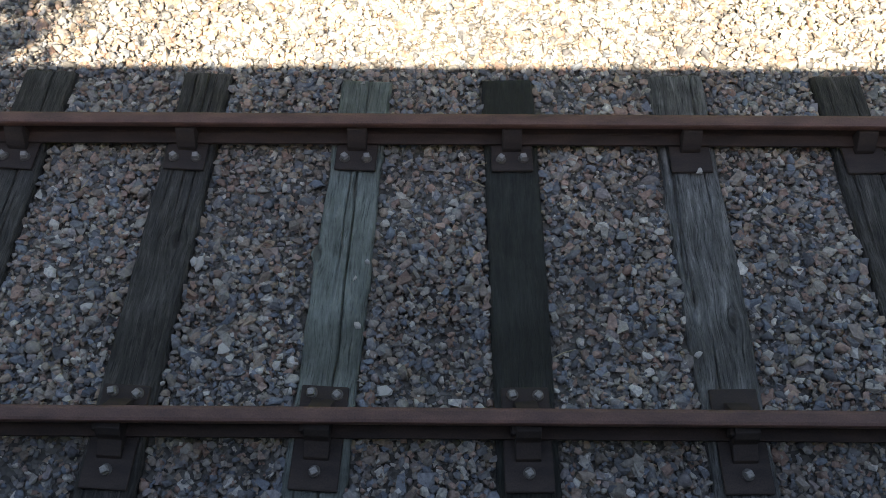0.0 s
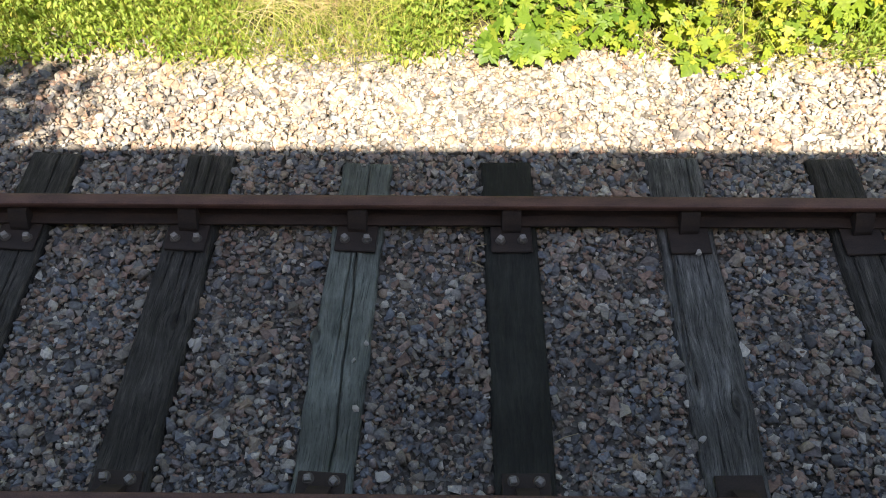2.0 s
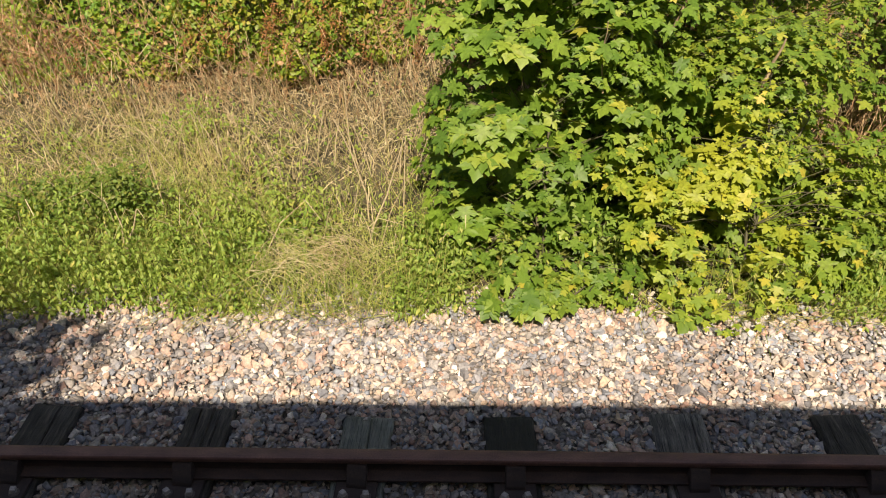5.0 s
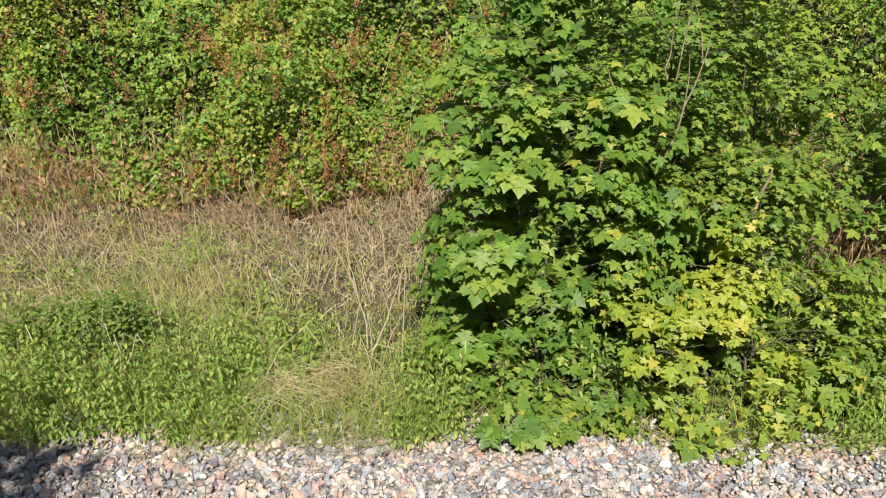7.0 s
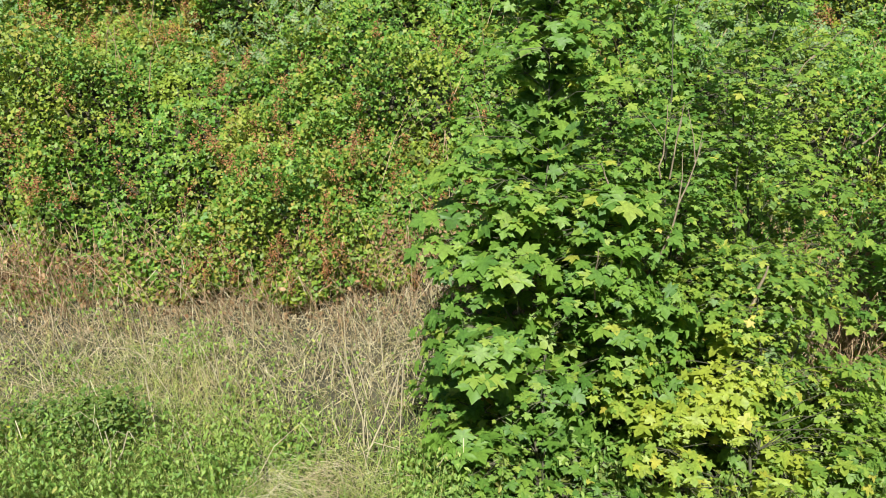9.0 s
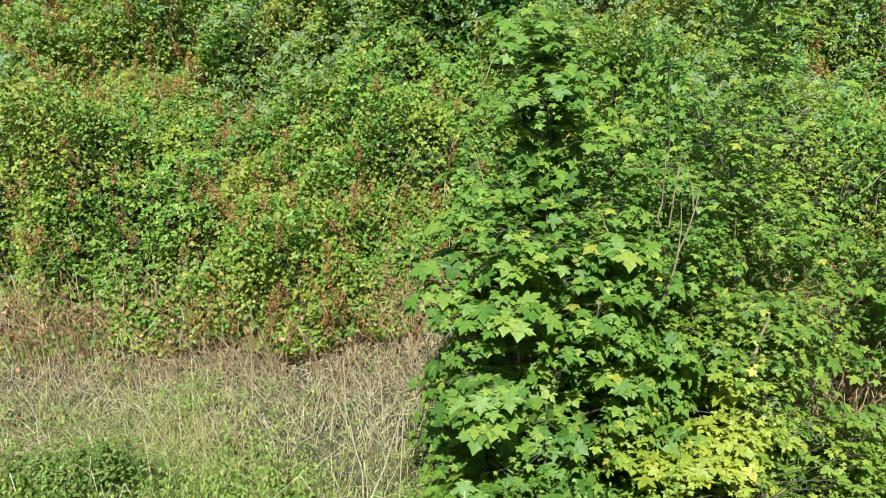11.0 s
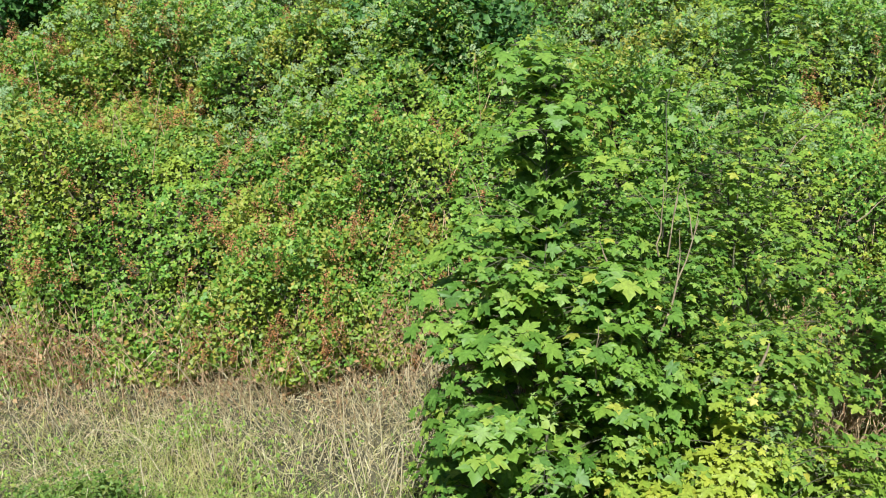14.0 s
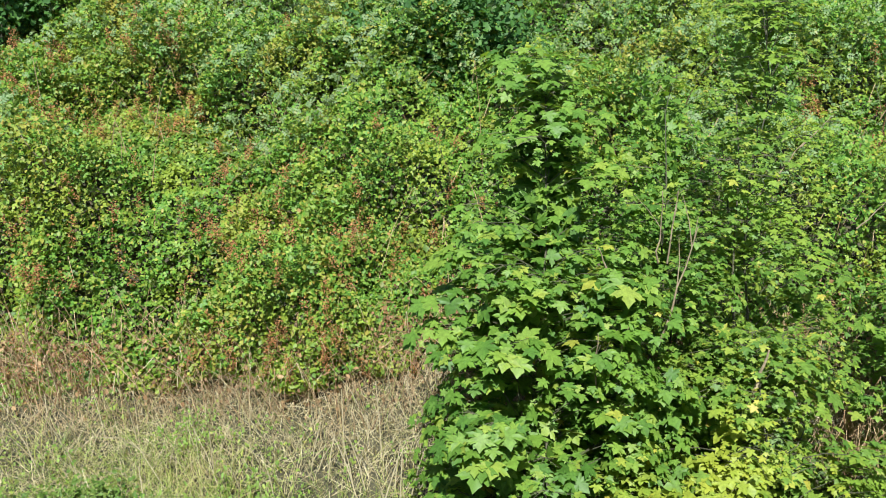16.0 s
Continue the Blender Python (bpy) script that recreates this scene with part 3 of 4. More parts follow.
def maple(base, top, reach, boughs, material, label, seed, low=0.15, size=(0.07, 0.17), droop=0.5, spread=0.2, gap=0.19, hollows=(), warm=None):
    """A young maple: stems from the foot and limbs that end in flat sprays of lobed leaves, one above the other, with hollows between them.
    hollows: (x, z, radius) of the openings in the crown; warm: (x, z, radius) where its leaves have yellowed."""
    rng = np.random.default_rng(seed)
    tree = tagged(new("maple_tree"), label, "tree", "young maples on the bank")
    foot = Vector(base)
    bm = bmesh.new()
    stems = []
    for k in range(3):
        a = rng.uniform(0, 2 * math.pi)
        tip = Vector((top[0] + 0.45 * reach[0] * math.cos(a) * (k > 0), top[1] + 0.45 * reach[1] * math.sin(a) * (k > 0), top[2] * (0.92 if k == 0 else rng.uniform(0.5, 0.75))))
        start = foot + Vector((rng.uniform(-0.12, 0.12), rng.uniform(-0.12, 0.12), -0.08))
        pts = [start.lerp(tip, i / 6) + Vector((rng.normal() * 0.03, rng.normal() * 0.03, 0)) * (0 < i < 6) for i in range(7)]
        stems.append(pts)
        add_tube(bm, pts, 0.012, 0.003, 6)
    part("trunk", bm, M_BARK, tree, "slender grey-brown stems")
    places, normals, along, sizes, tints = [], [], [], [], []
    height = top[2] - base[2]
    centres = []
    for _ in range(boughs * 60):
        if len(centres) == boughs:
            break
        h = low + (1 - low) * rng.uniform(0, 1) ** 1.1
        taper = 1.0 - 0.72 * max(0, h - 0.35) / 0.65
        a = rng.uniform(0, 2 * math.pi)
        if math.sin(a) > 0.5 and rng.uniform() < 0.7:
            continue
        q = rng.uniform(0.6, 1.0) if rng.uniform() < 0.72 else rng.uniform(0.1, 0.6)
        lump = 1 + 0.18 * math.sin(3 * a + 9 * h + seed) + 0.14 * math.sin(5 * a - 17 * h)
        c = Vector((base[0] + (top[0] - base[0]) * h + reach[0] * taper * q * lump * math.cos(a), base[1] + (top[1] - base[1]) * h + reach[1] * taper * q * lump * math.sin(a), base[2] + height * h))
        if any(math.hypot(c.x - hx, c.z - hz) < hr + 0.10 and math.sin(a) * q < 0.35 for hx, hz, hr in hollows):
            continue
        if any(math.hypot(c.x - o.x, c.y - o.y, 1.5 * (c.z - o.z)) < gap for o, *_o in centres):
            continue
        centres.append((c, a, h, q))
    for c, a, h, q in centres:
        stem = stems[0 if h > 0.45 else int(rng.integers(0, 3))]
        u = 6 * min(0.999, max(0.0, h / 0.92 - 0.05))
        s = stem[int(u)].lerp(stem[int(u) + 1], u - int(u))
        limb = add_tube(bmesh.new(), [s, s.lerp(c, 0.55) + Vector((0, 0, 0.05)), c], 0.0035, 0.0018, 4)
        out = Vector((math.cos(a), math.sin(a), 0.0))
        wide = spread * rng.uniform(0.7, 1.25)
        slope = rng.uniform(0.1, 0.45)
        big = size[0] + (size[1] - size[0]) * rng.uniform(0, 1) ** 1.3
        big *= 1 - 0.3 * h
        for i in range(int(rng.integers(30, 56))):
            b = 2.4 * i + rng.uniform(-0.5, 0.5)
            r = wide * math.sqrt(rng.uniform(0.01, 1.0))
            d = np.array([math.cos(b), math.sin(b), 0.0])
            p = np.array(c) + d * r * np.array([1.25, 0.85, 0]) + np.array(out) * 0.06
            p[2] += 0.03 - slope * r * (0.5 + 0.9 * max(0.0, float(d @ np.array(out)))) - droop * r * r / wide * 0.5 + rng.normal() * 0.025
            p[2] = max(p[2], float(ground_z(p[0], p[1])) + 0.1)
            if i % 6 == 0:
                add_tube(limb, [c, Vector(p)], 0.002, 0.001, 3)
            tip = d + 0.5 * np.array(out) + rng.normal(size=3) * 0.25
            tip[2] -= droop * rng.uniform(0.1, 1.3)
            s2 = big * rng.uniform(0.35, 1.2) * (0.7 + 0.35 * r / wide)
            if rng.uniform() < 0.03:
                s2 *= 1.4
            places.append(p), along.append(tip), sizes.append(s2)
            normals.append(np.array([droop * 0.9 * tip[0], droop * 0.9 * tip[1] - 0.08, 1.0]) + rng.normal(size=3) * (0.36 - 0.2 * h))
            tints.append(bool(warm) and math.hypot(p[0] - warm[0], p[2] - warm[1]) < warm[2] * rng.uniform(0.0, 1.0) ** 0.6)
        part("limb", limb, M_BARK, tree)
    # older leaves near the stems, in the shade of the sprays
    for _ in range(boughs * 9):
        h, a = low + (0.95 - low) * rng.uniform(), rng.uniform(0, 2 * math.pi)
        q = 0.55 * math.sqrt(rng.uniform()) * (1.0 - 0.6 * max(0, h - 0.35) / 0.65)
        p = np.array([base[0] + (top[0] - base[0]) * h + reach[0] * q * math.cos(a), base[1] + (top[1] - base[1]) * h + reach[1] * (0.45 + q * math.sin(a)), base[2] + height * h])
        p[2] = max(p[2], float(ground_z(p[0], p[1])) + 0.08)
        places.append(p), along.append(rng.normal(size=3) + np.array([0, -0.4, -0.5])), sizes.append(size[1] * rng.uniform(0.45, 0.85)), tints.append(False)
        normals.append(np.array([0, -0.5, 0.8]) + rng.normal(size=3) * 0.5)
    places, normals, along, sizes, tints = map(np.array, (places, normals, along, sizes, tints))
    turns = frames_for(normals, along, rng)
    # the leaves towards the track, one by one; the others joined
    order = np.argsort(places[:, 1])
    single, rest = order[:160], order[160:]
    for tint, paint in ((False, material), (True, M_MAPLE_Y)):
        some = [i for i in single if tints[i] == tint]
        if some:
            shared = mesh_from("leaf", *MAPLE_LEAF)
            shared.materials.append(M_LONE[paint])
        for i in some:
            ob = new("leaf", shared)
            ob.parent = tree
            m = Matrix(turns[i].tolist()).to_4x4()
            ob.matrix_local = Matrix.Translation(places[i].tolist()) @ m @ Matrix.Scale(float(sizes[i]), 4)
        many = rest[tints[rest] == tint]
        if len(many):
            crown = link_mesh("crown", scatter("crown", MAPLE_LEAF if size[1] > 0.1 else SMALL_LEAF, places[many], turns[many], sizes[many]), paint, tree, "yellowed leaves" if tint else "")
            tagged(crown, kind="stuff")
    return tree


maple((0.68, 3.10, -0.20), (0.68, 4.3, 3.05), (0.66, 0.50), 120, M_MAPLE, "young maple with broad deep green leaves", 11, 0.06, (0.05, 0.125), 0.5, 0.17, 0.205,
      [(0.56, 0.33, 0.20), (1.02, 0.42, 0.22), (0.62, 0.98, 0.20), (0.63, 2.12, 0.24), (0.30, 0.62, 0.10), (0.92, 0.75, 0.12), (0.70, 1.45, 0.14)])
maple((1.9, 3.12, -0.20), (2.0, 3.7, 1.35), (0.90, 0.44), 118, M_MAPLE_L, "low spreading maple with yellowing green leaves", 12, 0.08, (0.04, 0.095), 0.4, 0.14, 0.155,
      [(2.19, 0.47, 0.17), (1.52, 0.90, 0.15), (1.25, 0.12, 0.15), (1.85, 0.15, 0.12), (2.45, 0.85, 0.15)], (1.72, 0.48, 0.80))
maple((1.45, 3.8, 0.0), (1.5, 4.4, 2.85), (0.58, 0.45), 78, M_MAPLE, "slender maple with bare pale shoots among green leaves", 13, 0.2, (0.04, 0.072), 0.26, 0.14, 0.17,
      [(1.35, 1.25, 0.15), (1.5, 2.6, 0.2), (1.72, 2.2, 0.18)])
maple((2.2, 4.0, 0.05), (2.15, 4.6, 3.6), (0.62, 0.45), 96, M_MAPLE_L, "tall thin maple with light green leaves", 14, 0.2, (0.038, 0.068), 0.24, 0.14, 0.17,
      [(2.1, 1.45, 0.17), (1.8, 2.75, 0.2), (2.35, 2.2, 0.13)])
maple((3.4, 3.9, 0.0), (3.5, 4.4, 1.9), (0.55, 0.5), 55, M_MAPLE, "bushy maple with mid-green leaves on the bank", 15, 0.06, (0.04, 0.08), 0.3, 0.15, 0.18)

maple((0.85, 2.85, -0.2), (0.85, 2.68, 0.14), (0.17, 0.09), 8, M_MAPLE_L, "small maple seedling leaning over the ballast", 16, 0.1, (0.045, 0.075), 0.5, 0.08, 0.05)

# bare pale shoots that stand out of the leaves
def shoot(base, tip, radius, label, seed, forks=2):
    rng = np.random.default_rng(seed)
    bm = bmesh.new()
    a, b = Vector(base), Vector(tip)
    pts = [a.lerp(b, i / 6) + Vector((rng.normal(), rng.normal(), 0)) * 0.014 * (b - a).length for i in range(7)]
    add_tube(bm, pts, radius, radius * 0.35, 6)
    ob = tagged(part("bare_shoot", bm, M_TWIG), label, "branch", "bare shoots")
    for k in range(forks):
        s = pts[3 + k]
        e = s + (b - a) * 0.35 + Vector((rng.uniform(-0.2, 0.2), 0, 0.05))
        part("twig", add_tube(bmesh.new(), [s, s.lerp(e, 0.5) + Vector((0.01, 0, 0)), e], radius * 0.5, radius * 0.2, 5), M_TWIG, ob)
    return ob


shoot((1.33, 3.52, 1.30), (1.51, 3.50, 2.06), 0.008, "bare pale shoot rising through maple leaves", 1, 3)
shoot((1.36, 3.78, 1.75), (1.35, 3.74, 2.22), 0.006, "thin pale shoot standing among maple leaves", 6, 1)
shoot((1.42, 3.78, 1.75), (1.44, 3.74, 2.24), 0.006, "thin pale shoot standing among maple leaves", 7, 1)
shoot((1.90, 3.42, 1.02), (1.96, 3.40, 1.33), 0.015, "broken grey stub among maple leaves", 2, 0)
shoot((0.94, 3.38, 1.0), (0.93, 3.36, 1.45), 0.007, "bare brown shoot among maple leaves", 3, 1)
shoot((1.06, 3.40, 1.22), (1.11, 3.38, 1.48), 0.006, "thin bare shoot among maple leaves", 4, 0)
shoot((0.99, 3.52, 1.80), (0.93, 3.50, 1.93), 0.006, "thin bare shoot among maple leaves", 8, 0)
shoot((2.22, 4.45, 2.05), (2.46, 4.40, 2.42), 0.007, "straight brown shoot leaning out of the leaves", 9, 0)
shoot((2.46, 4.45, 2.38), (2.62, 4.40, 2.60), 0.006, "straight brown shoot leaning out of the leaves", 10, 0)
shoot((2.82, 4.25, 1.86), (2.97, 4.20, 2.06), 0.006, "straight brown shoot leaning out of the leaves", 12, 0)
shoot((-3.15, 5.75, 1.56), (-3.39, 5.40, 2.31), 0.012, "bare dead branch leaning out of the brambles", 5, 2)

# ---------- bank plants ----------
LEAFLET, KITE, TRI, FEATHER = folded(), kite(), trifoliate(), pinnate()


def surface_leaves(n, rng, x0, x1, y0, y1, depth, keep=None, lift=0.0, outer=False):
    """Places in a layer over the bank, denser in lumps, and the outward way there."""
    out = []
    while sum(len(o) for o in out) < n:
        m = n * 2
        x, y = rng.uniform(x0, x1, m), rng.uniform(y0, y1, m)
        lump = sheet_field(x, y, 21, 3.2)
        fine = sheet_field(x, y, 22, 8.5)
        d = depth * (0.5 + 0.46 * lump + 0.26 * fine) * np.clip((y - 4.6) / 0.75, 0.25, 1)
        ok = np.ones(m, bool) if keep is None else keep(x, y, rng)
        q = np.ones(m) if outer else rng.uniform(0, 1, m) ** 0.45
        nrm = np.array([0.0, -0.66, 0.75])
        p = np.stack([x, y, ground_z(x, y) + lift], axis=1) + nrm * (np.maximum(d, 0.08) * q)[:, None]
        out.append(p[ok])
    return np.concatenate(out)[:n]


def leafy(name, shape, places, sizes, material, label, category, rng, face=(0, -0.55, 0.8), spread=0.6, hang=-0.25):
    n = len(places)
    normals = np.array(face) + rng.normal(size=(n, 3)) * spread
    along = rng.normal(size=(n, 3)) + np.array([0, -0.3, hang])
    ob = link_mesh(name, scatter(name, shape, places, frames_for(normals, along, rng), sizes), material)
    return tagged(ob, label, category, kind="stuff")


rng = np.random.default_rng(77)
front = lambda x: 4.82 + 0.06 * np.sin(2.7 * x + 0.6) + 0.05 * np.sin(6.3 * x) + 0.22 * np.clip(x + 1.0, 0, 1)
edge_keep = lambda x, y, r: (y > front(x)) & (sheet_field(x, y, 31, 2.2) < 1.15 + 0.3 * r.normal(size=len(x)))
pb = surface_leaves(86000, rng, -5.6, 5.6, 4.65, 9.2, 0.95, edge_keep)
leafy("bramble_thicket", TRI, pb, 0.018 + 0.026 * rng.uniform(0, 1, len(pb)) ** 1.4, M_BRAMBLE, "dense bramble thicket, green with yellowing leaves, on the bank", "bramble", rng)
dry_keep = lambda x, y, r: edge_keep(x, y, r) & (sheet_field(x, y, 35, 2.6) - 0.28 * (x + 1.5) + 0.35 * r.normal(size=len(x)) > -0.1)
ps = surface_leaves(48000, rng, -5.6, 5.6, 4.65, 9.2, 0.98, dry_keep)
leafy("thicket_leaflets", KITE, ps, rng.uniform(0.026, 0.055, len(ps)), M_BRAMBLE_DRY, "small ochre and olive leaves mixed through the brambles", "bramble", rng, spread=0.8)
up_keep = lambda x, y, r: (sheet_field(x, y, 31, 2.2) + 1.3 * (y - 6.6) > 0.6 + 0.3 * r.normal(size=len(x)))
pc = surface_leaves(15000, rng, -6.6, 6.6, 5.6, 10.8, 1.06, up_keep)
leafy("climbing_clematis", FEATHER, pc, rng.uniform(0.05, 0.105, len(pc)), M_CLEMATIS, "grey-green feathery climber spread over the brambles", "climber", rng)

pi_ = surface_leaves(36000, rng, -6.4, 6.4, 4.8, 10.6, 0.5, lambda x, y, r: (y > front(x)))
leafy("inner_leaves", KITE, pi_, rng.uniform(0.05, 0.09, len(pi_)), M_INNER, "dull olive older leaves deep in the thicket", "bramble", rng)

# withered brown leaves that hang along the foot of the brambles
xw = rng.uniform(-4.8, 4.8, 5200)
yw = front(xw) + rng.normal(0.06, 0.17, 5200)
pw = np.stack([xw, yw, ground_z(xw, yw) + rng.uniform(0.02, 0.42, 5200)], axis=1)
leafy("withered_leaves", LEAFLET, pw, rng.uniform(0.02, 0.05, 5200), M_WITHER, "withered brown leaves along the foot of the brambles", "dead leaf", rng, spread=1.2)

# rust-coloured dry flower heads
heads = np.concatenate([surface_leaves(200, rng, -5.0, 5.0, 4.9, 8.2, 0.98, lambda x, y, r: (y > front(x)) & (sheet_field(x, y, 88, 1.6) > 0.1), 0, True),
                        surface_leaves(32, rng, -4.6, 0.2, 4.75, 5.2, 0.95, lambda x, y, r: (y > front(x)), 0, True)])
heads += np.array([0, -0.03, 0.03])
ph = np.repeat(heads, 110, axis=0)
lean = np.repeat(rng.normal(size=(len(heads), 2)) * 0.35, 110, axis=0)
length = np.repeat(rng.uniform(0.5, 1.3, len(heads)), 110) * rng.uniform(-0.12, 0.12, len(ph))
wide = 0.027 * (1 - np.abs(length) / 0.18)[:, None]
ph = ph + np.stack([lean[:, 0] * length, lean[:, 1] * length, length], axis=1) + rng.normal(size=ph.shape) * wide
leafy("dry_flower_heads", KITE, ph, rng.uniform(0.010, 0.020, len(ph)), M_RED, "rust-red dry flower heads in the brambles", "flower head", rng, spread=1.2)

# dark shrubs at the top of the bank
def shrub(centre, radius, leaves, label, seed, material=M_DARKLEAF, size=(0.05, 0.1)):
    rng = np.random.default_rng(seed)
    ob = tagged(new("shrub"), label, "shrub", "shrubs on the bank")
    bm = bmesh.new()
    cx, cy = centre[0], centre[1]
    gz = float(ground_z(cx, cy))
    for k in range(6):
        a = rng.uniform(0, 6.28)
        tip = Vector((cx + radius[0] * 0.6 * math.cos(a), cy + radius[1] * 0.6 * math.sin(a), centre[2] + radius[2] * rng.uniform(0.2, 0.8)))
        s = Vector((cx, cy, gz - 0.1))
        add_tube(bm, [s, s.lerp(tip, 0.5) + Vector((rng.normal() * 0.05, 0, 0)), tip], 0.03, 0.006, 5)
    part("trunk", bm, M_BARK, ob)
    clumps = rand_dirs(90, rng) * rng.uniform(0.5, 1.0, 90)[:, None] ** 0.5 * np.array(radius) + np.array(centre)
    p = np.repeat(clumps, leaves // 90, axis=0)
    p = p + rng.normal(size=p.shape) * np.array(radius) * 0.2
    normals = np.array([0, -0.5, 0.8]) + rng.normal(size=p.shape) * 0.6
    along = rng.normal(size=p.shape)
    crown = link_mesh("crown", scatter("crown", KITE, p, frames_for(normals, along, rng), rng.uniform(*size, len(p))), material, ob)
    tagged(crown, kind="stuff")
    return ob


shrub((-0.05, 7.8, 3.02), (0.95, 0.45, 0.5), 3600, "dark green leafy shrub at the top of the bank", 3)
shrub((-5.1, 8.3, 3.5), (0.6, 0.7, 0.9), 3600, "dark green shrub beyond the brambles", 4)
for k, x in enumerate((-7.5, -5.6, -3.6, -1.7, 0.9, 2.7, 4.4, 6.4)):
    shrub((x, 10.4 + 0.3 * (k % 2), 4.7 + 0.25 * (k % 3)), (1.25, 0.8, 1.25), 4500, "grey-green shrub on the crest of the bank", 60 + k, M_CLEMATIS if k % 3 else M_DARKLEAF, (0.07, 0.12))

# dry grass below the brambles, green growth by the ballast
BLADE, BLADE_BENT = blade(2, 0.35), blade(3, 0.9)


def blades(name, n, x0, x1, y0, y1, height, width, material, label, rng, shape, keep=None, splay=0.35):
    x, y = rng.uniform(x0, x1, n * 2), rng.uniform(y0, y1, n * 2)
    ok = ~((x > 0.15) & (x < 3.4) & (y > 2.8) & (y < 4.35))
    if keep is not None:
        ok &= keep(x, y, rng)
    x, y = x[ok][:n], y[ok][:n]
    m = len(x)
    p = np.stack([x, y, ground_z(x, y) - 0.02], axis=1)
    up = np.array([0, 0, 1.0]) + rng.normal(size=(m, 3)) * splay
    side = rand_dirs(m, rng)
    z = up / np.linalg.norm(up, axis=1)[:, None]
    yv = np.cross(z, side)
    yv /= np.linalg.norm(yv, axis=1)[:, None]
    turns = np.stack([np.cross(yv, z), yv, z], axis=2)
    h = rng.uniform(*height, m) * (1 + 0.3 * sheet_field(x, y, 55, 3))
    w = rng.uniform(*width, m)
    sizes = np.stack([w, h, h], axis=1)
    ob = link_mesh(name, scatter(name, shape, p, turns, sizes), material)
    return tagged(ob, label, "grass", kind="stuff")


blades("edge_litter", 1300, -1.9, 1.0, 2.58, 2.8, (0.06, 0.2), (0.003, 0.007), M_STRAW, "dead stalks strewn along the edge of the ballast", rng, BLADE, lambda x, y, r: sheet_field(x, y, 91, 2.0) > -0.3, 2.5)
shade_edge = lambda x: 2.60 + 0.07 * np.sin(2.3 * x) + 0.05 * np.sin(5.9 * x + 1)
blades("dry_grass", 20000, -4.8, 4.8, 3.3, 5.2, (0.10, 0.32), (0.003, 0.0065), M_STRAW, "dry straw-coloured grass on the bank", rng, BLADE_BENT,
       lambda x, y, r: (y - 4.15 + 0.35 * sheet_field(x, y, 61, 1.6) + 0.35 * r.normal(size=len(x)) > 0), 0.75)
blades("dead_litter", 22000, -4.8, 4.8, 3.5, 5.2, (0.06, 0.22), (0.004, 0.009), M_STRAW, "flattened dead stalks and litter on the bank", rng, BLADE, None, 1.6)
blades("green_grass", 22000, -4.6, 4.6, 2.66, 4.9, (0.14, 0.40), (0.003, 0.007), M_GRASS, "tall green and yellowing grass on the bank", rng, BLADE_BENT,
       lambda x, y, r: (y > shade_edge(x) + 0.1) & (3.78 - y + 0.5 * sheet_field(x, y, 61, 1.6) + 0.45 * r.normal(size=len(x)) > 0), 0.4)


def nettles(n, rng):
    """Upright stems with crossed pairs of toothed leaves."""
    x, y = rng.uniform(-4.5, 4.5, n * 3), 2.7 + 1.3 * rng.uniform(0, 1, n * 3) ** 1.5
    ok = (y > shade_edge(x)) & (np.hypot((x + 0.72) / 0.5, (y - 2.95) / 0.42) > 1) & ~((x > 0.15) & (x < 2.35) & (rng.uniform(size=n * 3) < 0.93)) & (sheet_field(x, y, 71, 2.6) + 1.1 * (3.15 - y) + 0.35 * rng.normal(size=n * 3) > -0.15)
    x, y = x[ok][:n], y[ok][:n]
    P, N, A, S = [], [], [], []
    bm = bmesh.new()
    for a, b in zip(x, y):
        h = rng.uniform(0.16, 0.46) * (0.75 if b < 2.85 else 1.15)
        lean = rng.normal(size=2) * 0.06
        z0 = float(ground_z(a, b))
        tip = np.array([a + lean[0], b + lean[1] - 0.03, z0 + h])
        foot = np.array([a, b, z0 - 0.02])
        tiers = max(4, int(h / 0.04))
        turn = rng.uniform(0, 3.14)
        for i in range(1, tiers + 1):
            c = foot + (tip - foot) * i / tiers
            turn += 1.57 + rng.normal() * 0.15
            s = (0.064 - 0.034 * i / tiers) * rng.uniform(0.6, 1.3)
            for e in (0, math.pi):
                d = np.array([math.cos(turn + e), math.sin(turn + e), rng.uniform(-0.75, -0.1)])
                P.append(c + d * 0.018), A.append(d), S.append(s)
                N.append(np.array([0.6 * d[0], 0.6 * d[1] - 0.1, 1.0]) + rng.normal(size=3) * 0.28)
        if b < 3.1:
            add_tube(bm, [Vector(foot), Vector(tip)], 0.003, 0.0015, 3)
    P, N, A, S = map(np.array, (P, N, A, S))
    ob = tagged(link_mesh("nettle_patch", scatter("nettle_patch", leaflet(0.23, 0.2), P, frames_for(N, A, rng), S), M_NETTLE), "bright green nettles along the edge of the ballast", "nettle", kind="stuff")
    part("nettle_stems", bm, M_GRASS, ob)


nettles(1500, rng)


